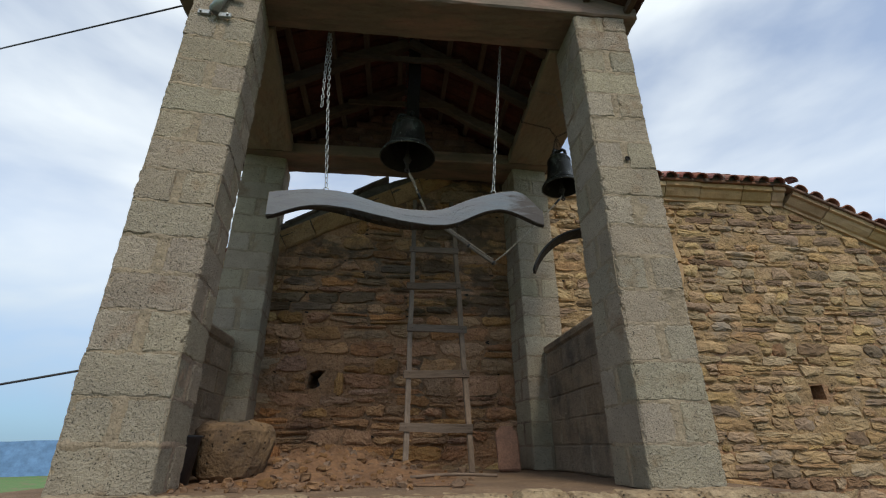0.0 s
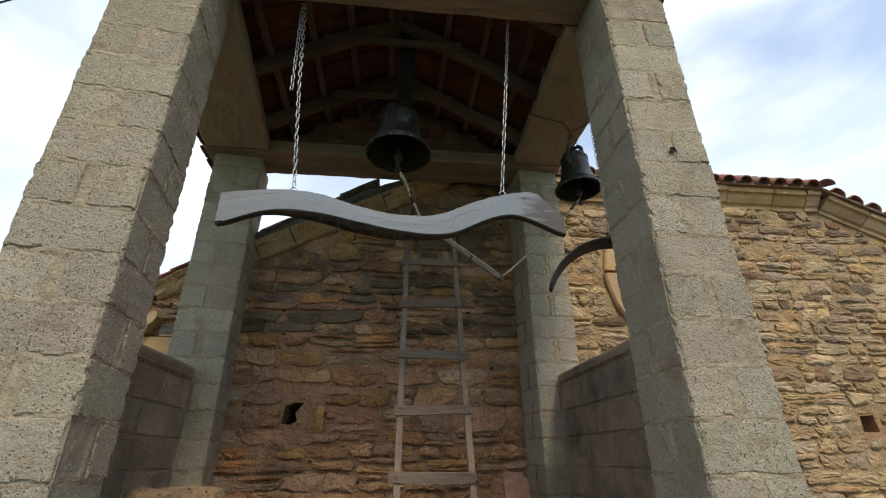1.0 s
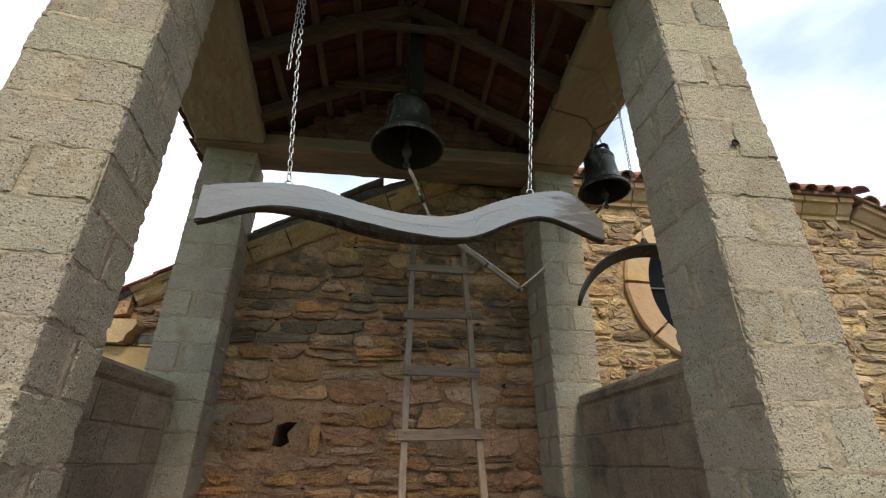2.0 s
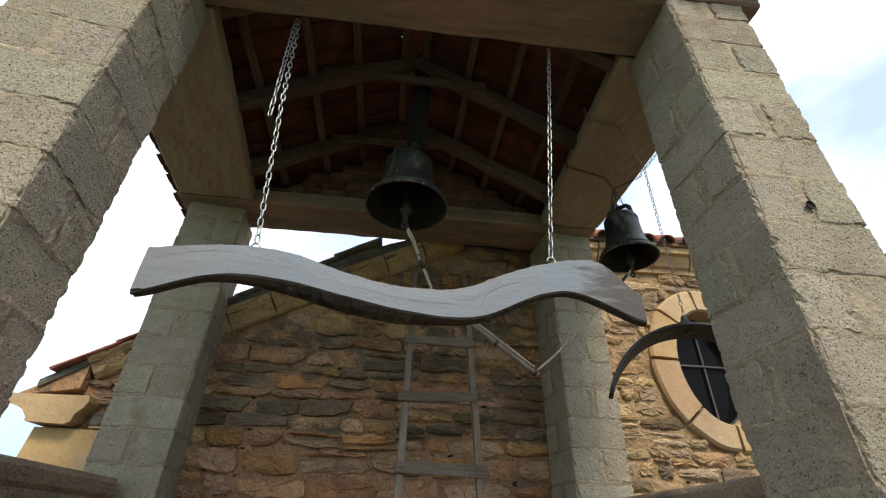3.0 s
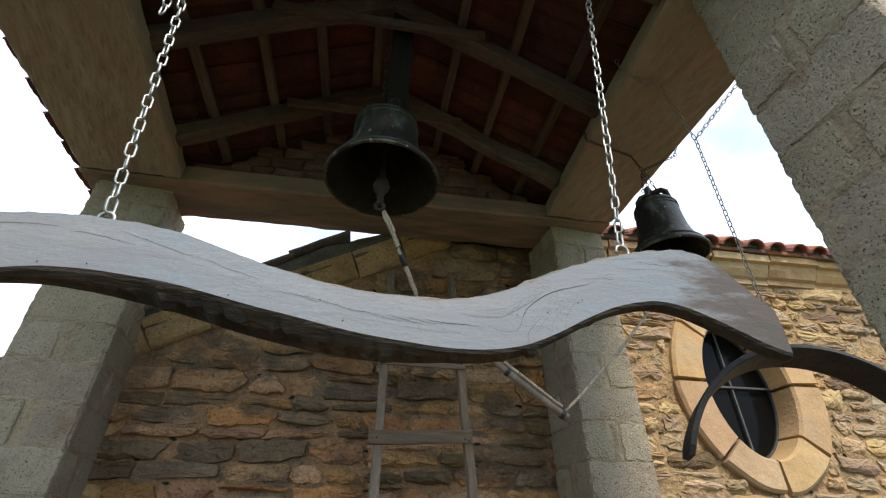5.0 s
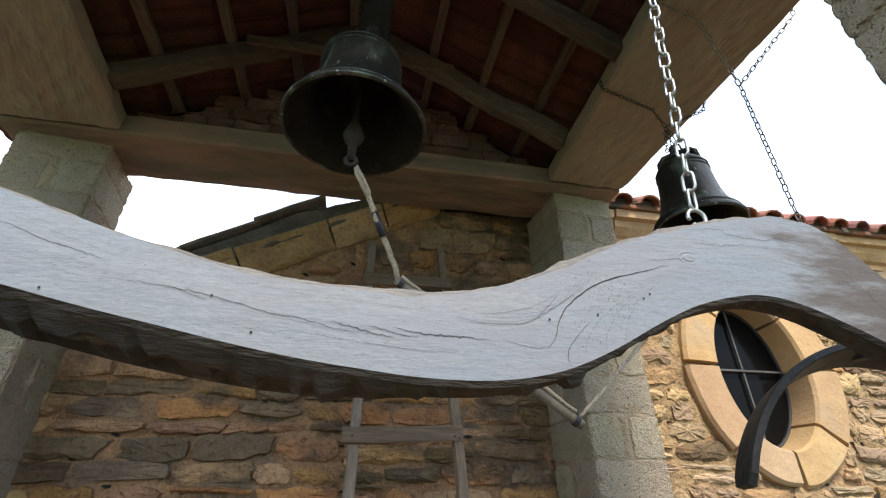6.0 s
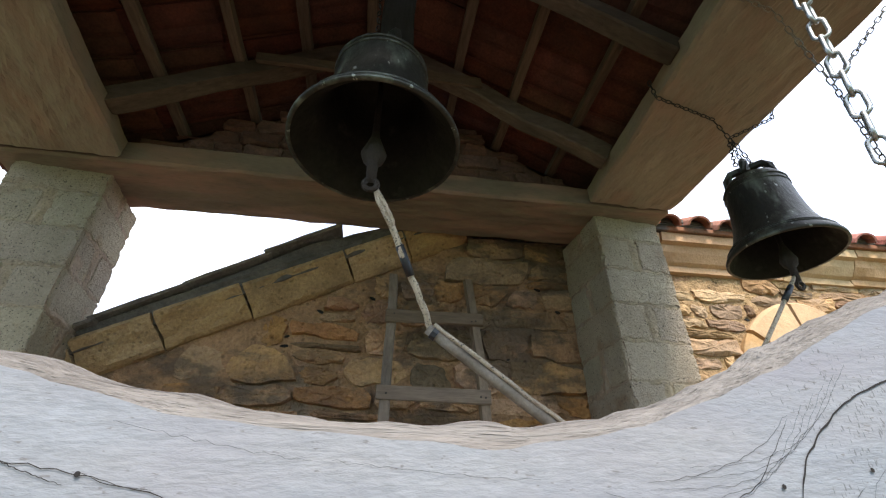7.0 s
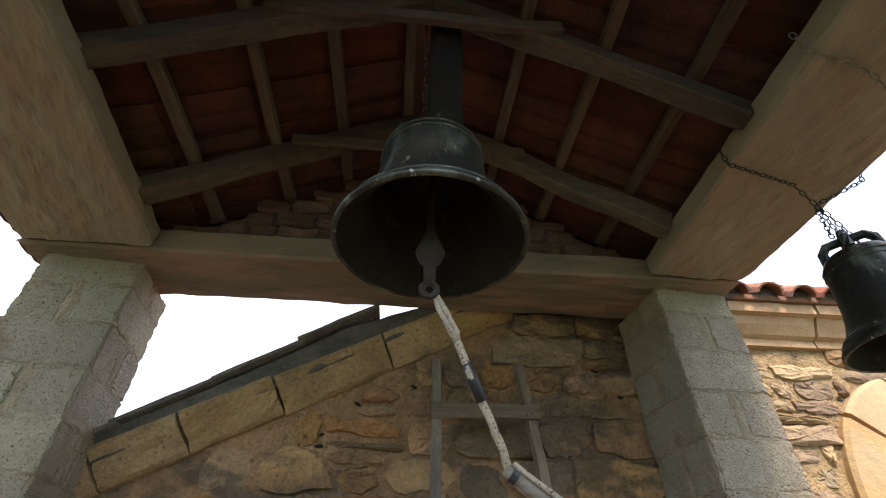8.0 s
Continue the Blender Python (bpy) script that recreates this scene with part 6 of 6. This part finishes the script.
def mortar_coat(holes):
    """Earth mortar smeared unevenly between and over the stones."""
    step = 0.025
    nx, nz = int(8.6 / step), int(3.4 / step)
    (ax, az), (bx, bz) = OVAL, (0.55, 0.66)
    verts, faces, index = [], [], {}
    gaps = {(int((x + 2.1 + d * step * 0.8) / step), int((z + 0.1) / step)) for x, z, s in holes for d in ((0, 1) if s > 0.014 else (0,))}

    def corner(i, j):
        if (i, j) not in index:
            x, z = -2.1 + i * step, -0.1 + j * step
            broad = noise.noise(Vector((x * 2.6, 3.0, z * 4.2))) + 0.5 * noise.noise(Vector((x * 7, 8.0, z * 10)))
            fine = noise.noise(Vector((x * 23, 1.0, z * 29)))
            smear = -0.006 if (x < 1.42 and z > 1.45) else -0.004 - 0.013 * math.exp(-((z - 1.28) / 0.2) ** 2) if x < 1.42 else 0.0
            y = WY + 0.017 - smear - 0.016 * broad - 0.006 * fine
            index[i, j] = len(verts)
            verts.append((x + 0.008 * fine, y, z))
        return index[i, j]

    for i in range(nx):
        for j in range(nz):
            x, z = -2.1 + (i + 0.5) * step, -0.1 + (j + 0.5) * step
            if (i, j) in gaps or ((x - ax) / bx) ** 2 + ((z - az) / bz) ** 2 < 1 or z > gable_line(x) + 0.03 or (x < -1.66 and 0.55 < z < 1.62):
                continue
            if any(min(p[0] for p in h) - 0.02 < x < max(p[0] for p in h) + 0.02 and min(p[1] for p in h) - 0.02 < z < max(p[1] for p in h) + 0.02 for h in put_log):
                continue
            faces.append((corner(i, j), corner(i + 1, j), corner(i + 1, j + 1), corner(i, j + 1)))
    me = bpy.data.meshes.new("mortar_coat")
    me.from_pydata(verts, [], faces)
    me.materials.append(EARTH_JOINT)
    me.materials.append(OCHRE_JOINT)
    me.polygons.foreach_set("material_index", [1 if verts[f[0]][0] > 1.42 else 0 for f in faces])
    me.polygons.foreach_set("use_smooth", [True] * len(faces))
    ob = new("mortar_coat", me)
    ob.parent = wall_front
    tagged(ob, "ochre earth mortar smeared over the rubble joints", kind="stuff")


def masonry():
    rng = random.Random(9)
    verts, faces, shades, count, singles, holes = [], [], [], 0, 0, []
    for quad, x, z in lay_stones():
        open_joint = rng.random() < (0.55 if x < 1.42 else 0.38)
        deep = x < 1.42 and 1.02 < z < 1.46
        pts, fs = stone_shape(quad, rng.uniform(0.005, 0.012) if deep else rng.uniform(0.003, 0.011) if open_joint else rng.uniform(-0.001, 0.0015), rng, 1)
        # Share of dark stones: highest in the 1.45-1.95 band and below the cornice.
        dark_share = 0.45 if (x < 1.4 and 1.45 < z < 1.95) else (0.14 if x < 1.4 and z > 1.95 else 0.02)
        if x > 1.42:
            dark_share = 0.5 if z > gable_line(x) - 0.30 else 0.30 if x < 3.3 and z > 2.0 else 0.10
        dark = rng.random() < dark_share
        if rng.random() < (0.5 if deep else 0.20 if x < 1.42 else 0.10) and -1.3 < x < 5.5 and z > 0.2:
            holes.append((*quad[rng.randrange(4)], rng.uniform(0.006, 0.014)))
        if -1.25 < x < 2.4 and 0.10 < z < 3.2 and singles < 300:
            me = bpy.data.meshes.new("stone")
            me.from_pydata([(p[0] - x, p[1] - WY, p[2] - z) for p in pts], [], fs)
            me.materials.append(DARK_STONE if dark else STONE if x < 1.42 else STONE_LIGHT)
            me.polygons.foreach_set("use_smooth", [False] * len(fs))
            shared("stone", me, wall_front, Matrix.Translation((x, WY, z)))
            singles += 1
        else:
            verts += pts
            faces += [[count + k for k in q] for q in fs]
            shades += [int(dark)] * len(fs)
            count += len(pts)
    # Near-black discs in the mortar gaps stand in for the shade of open joints.
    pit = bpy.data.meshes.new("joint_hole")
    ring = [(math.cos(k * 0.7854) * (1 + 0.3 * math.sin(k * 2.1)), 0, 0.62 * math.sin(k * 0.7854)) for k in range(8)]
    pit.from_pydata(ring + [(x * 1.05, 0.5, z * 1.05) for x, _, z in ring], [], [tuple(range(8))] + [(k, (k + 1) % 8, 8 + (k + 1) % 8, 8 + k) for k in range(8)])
    pit.materials.append(RECESS_SHADE)
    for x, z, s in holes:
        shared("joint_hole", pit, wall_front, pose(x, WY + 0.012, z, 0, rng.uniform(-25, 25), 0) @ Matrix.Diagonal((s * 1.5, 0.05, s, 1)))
    mortar_coat(holes)
    me = bpy.data.meshes.new("stonework")
    me.from_pydata(verts, [], faces)
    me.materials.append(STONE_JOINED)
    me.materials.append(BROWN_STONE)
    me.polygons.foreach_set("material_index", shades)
    me.polygons.foreach_set("use_smooth", [False] * len(faces))
    rest = new("stonework", me)
    rest.parent = wall_front
    tagged(rest, "ochre and brown rubble stones", kind="stuff")


masonry()
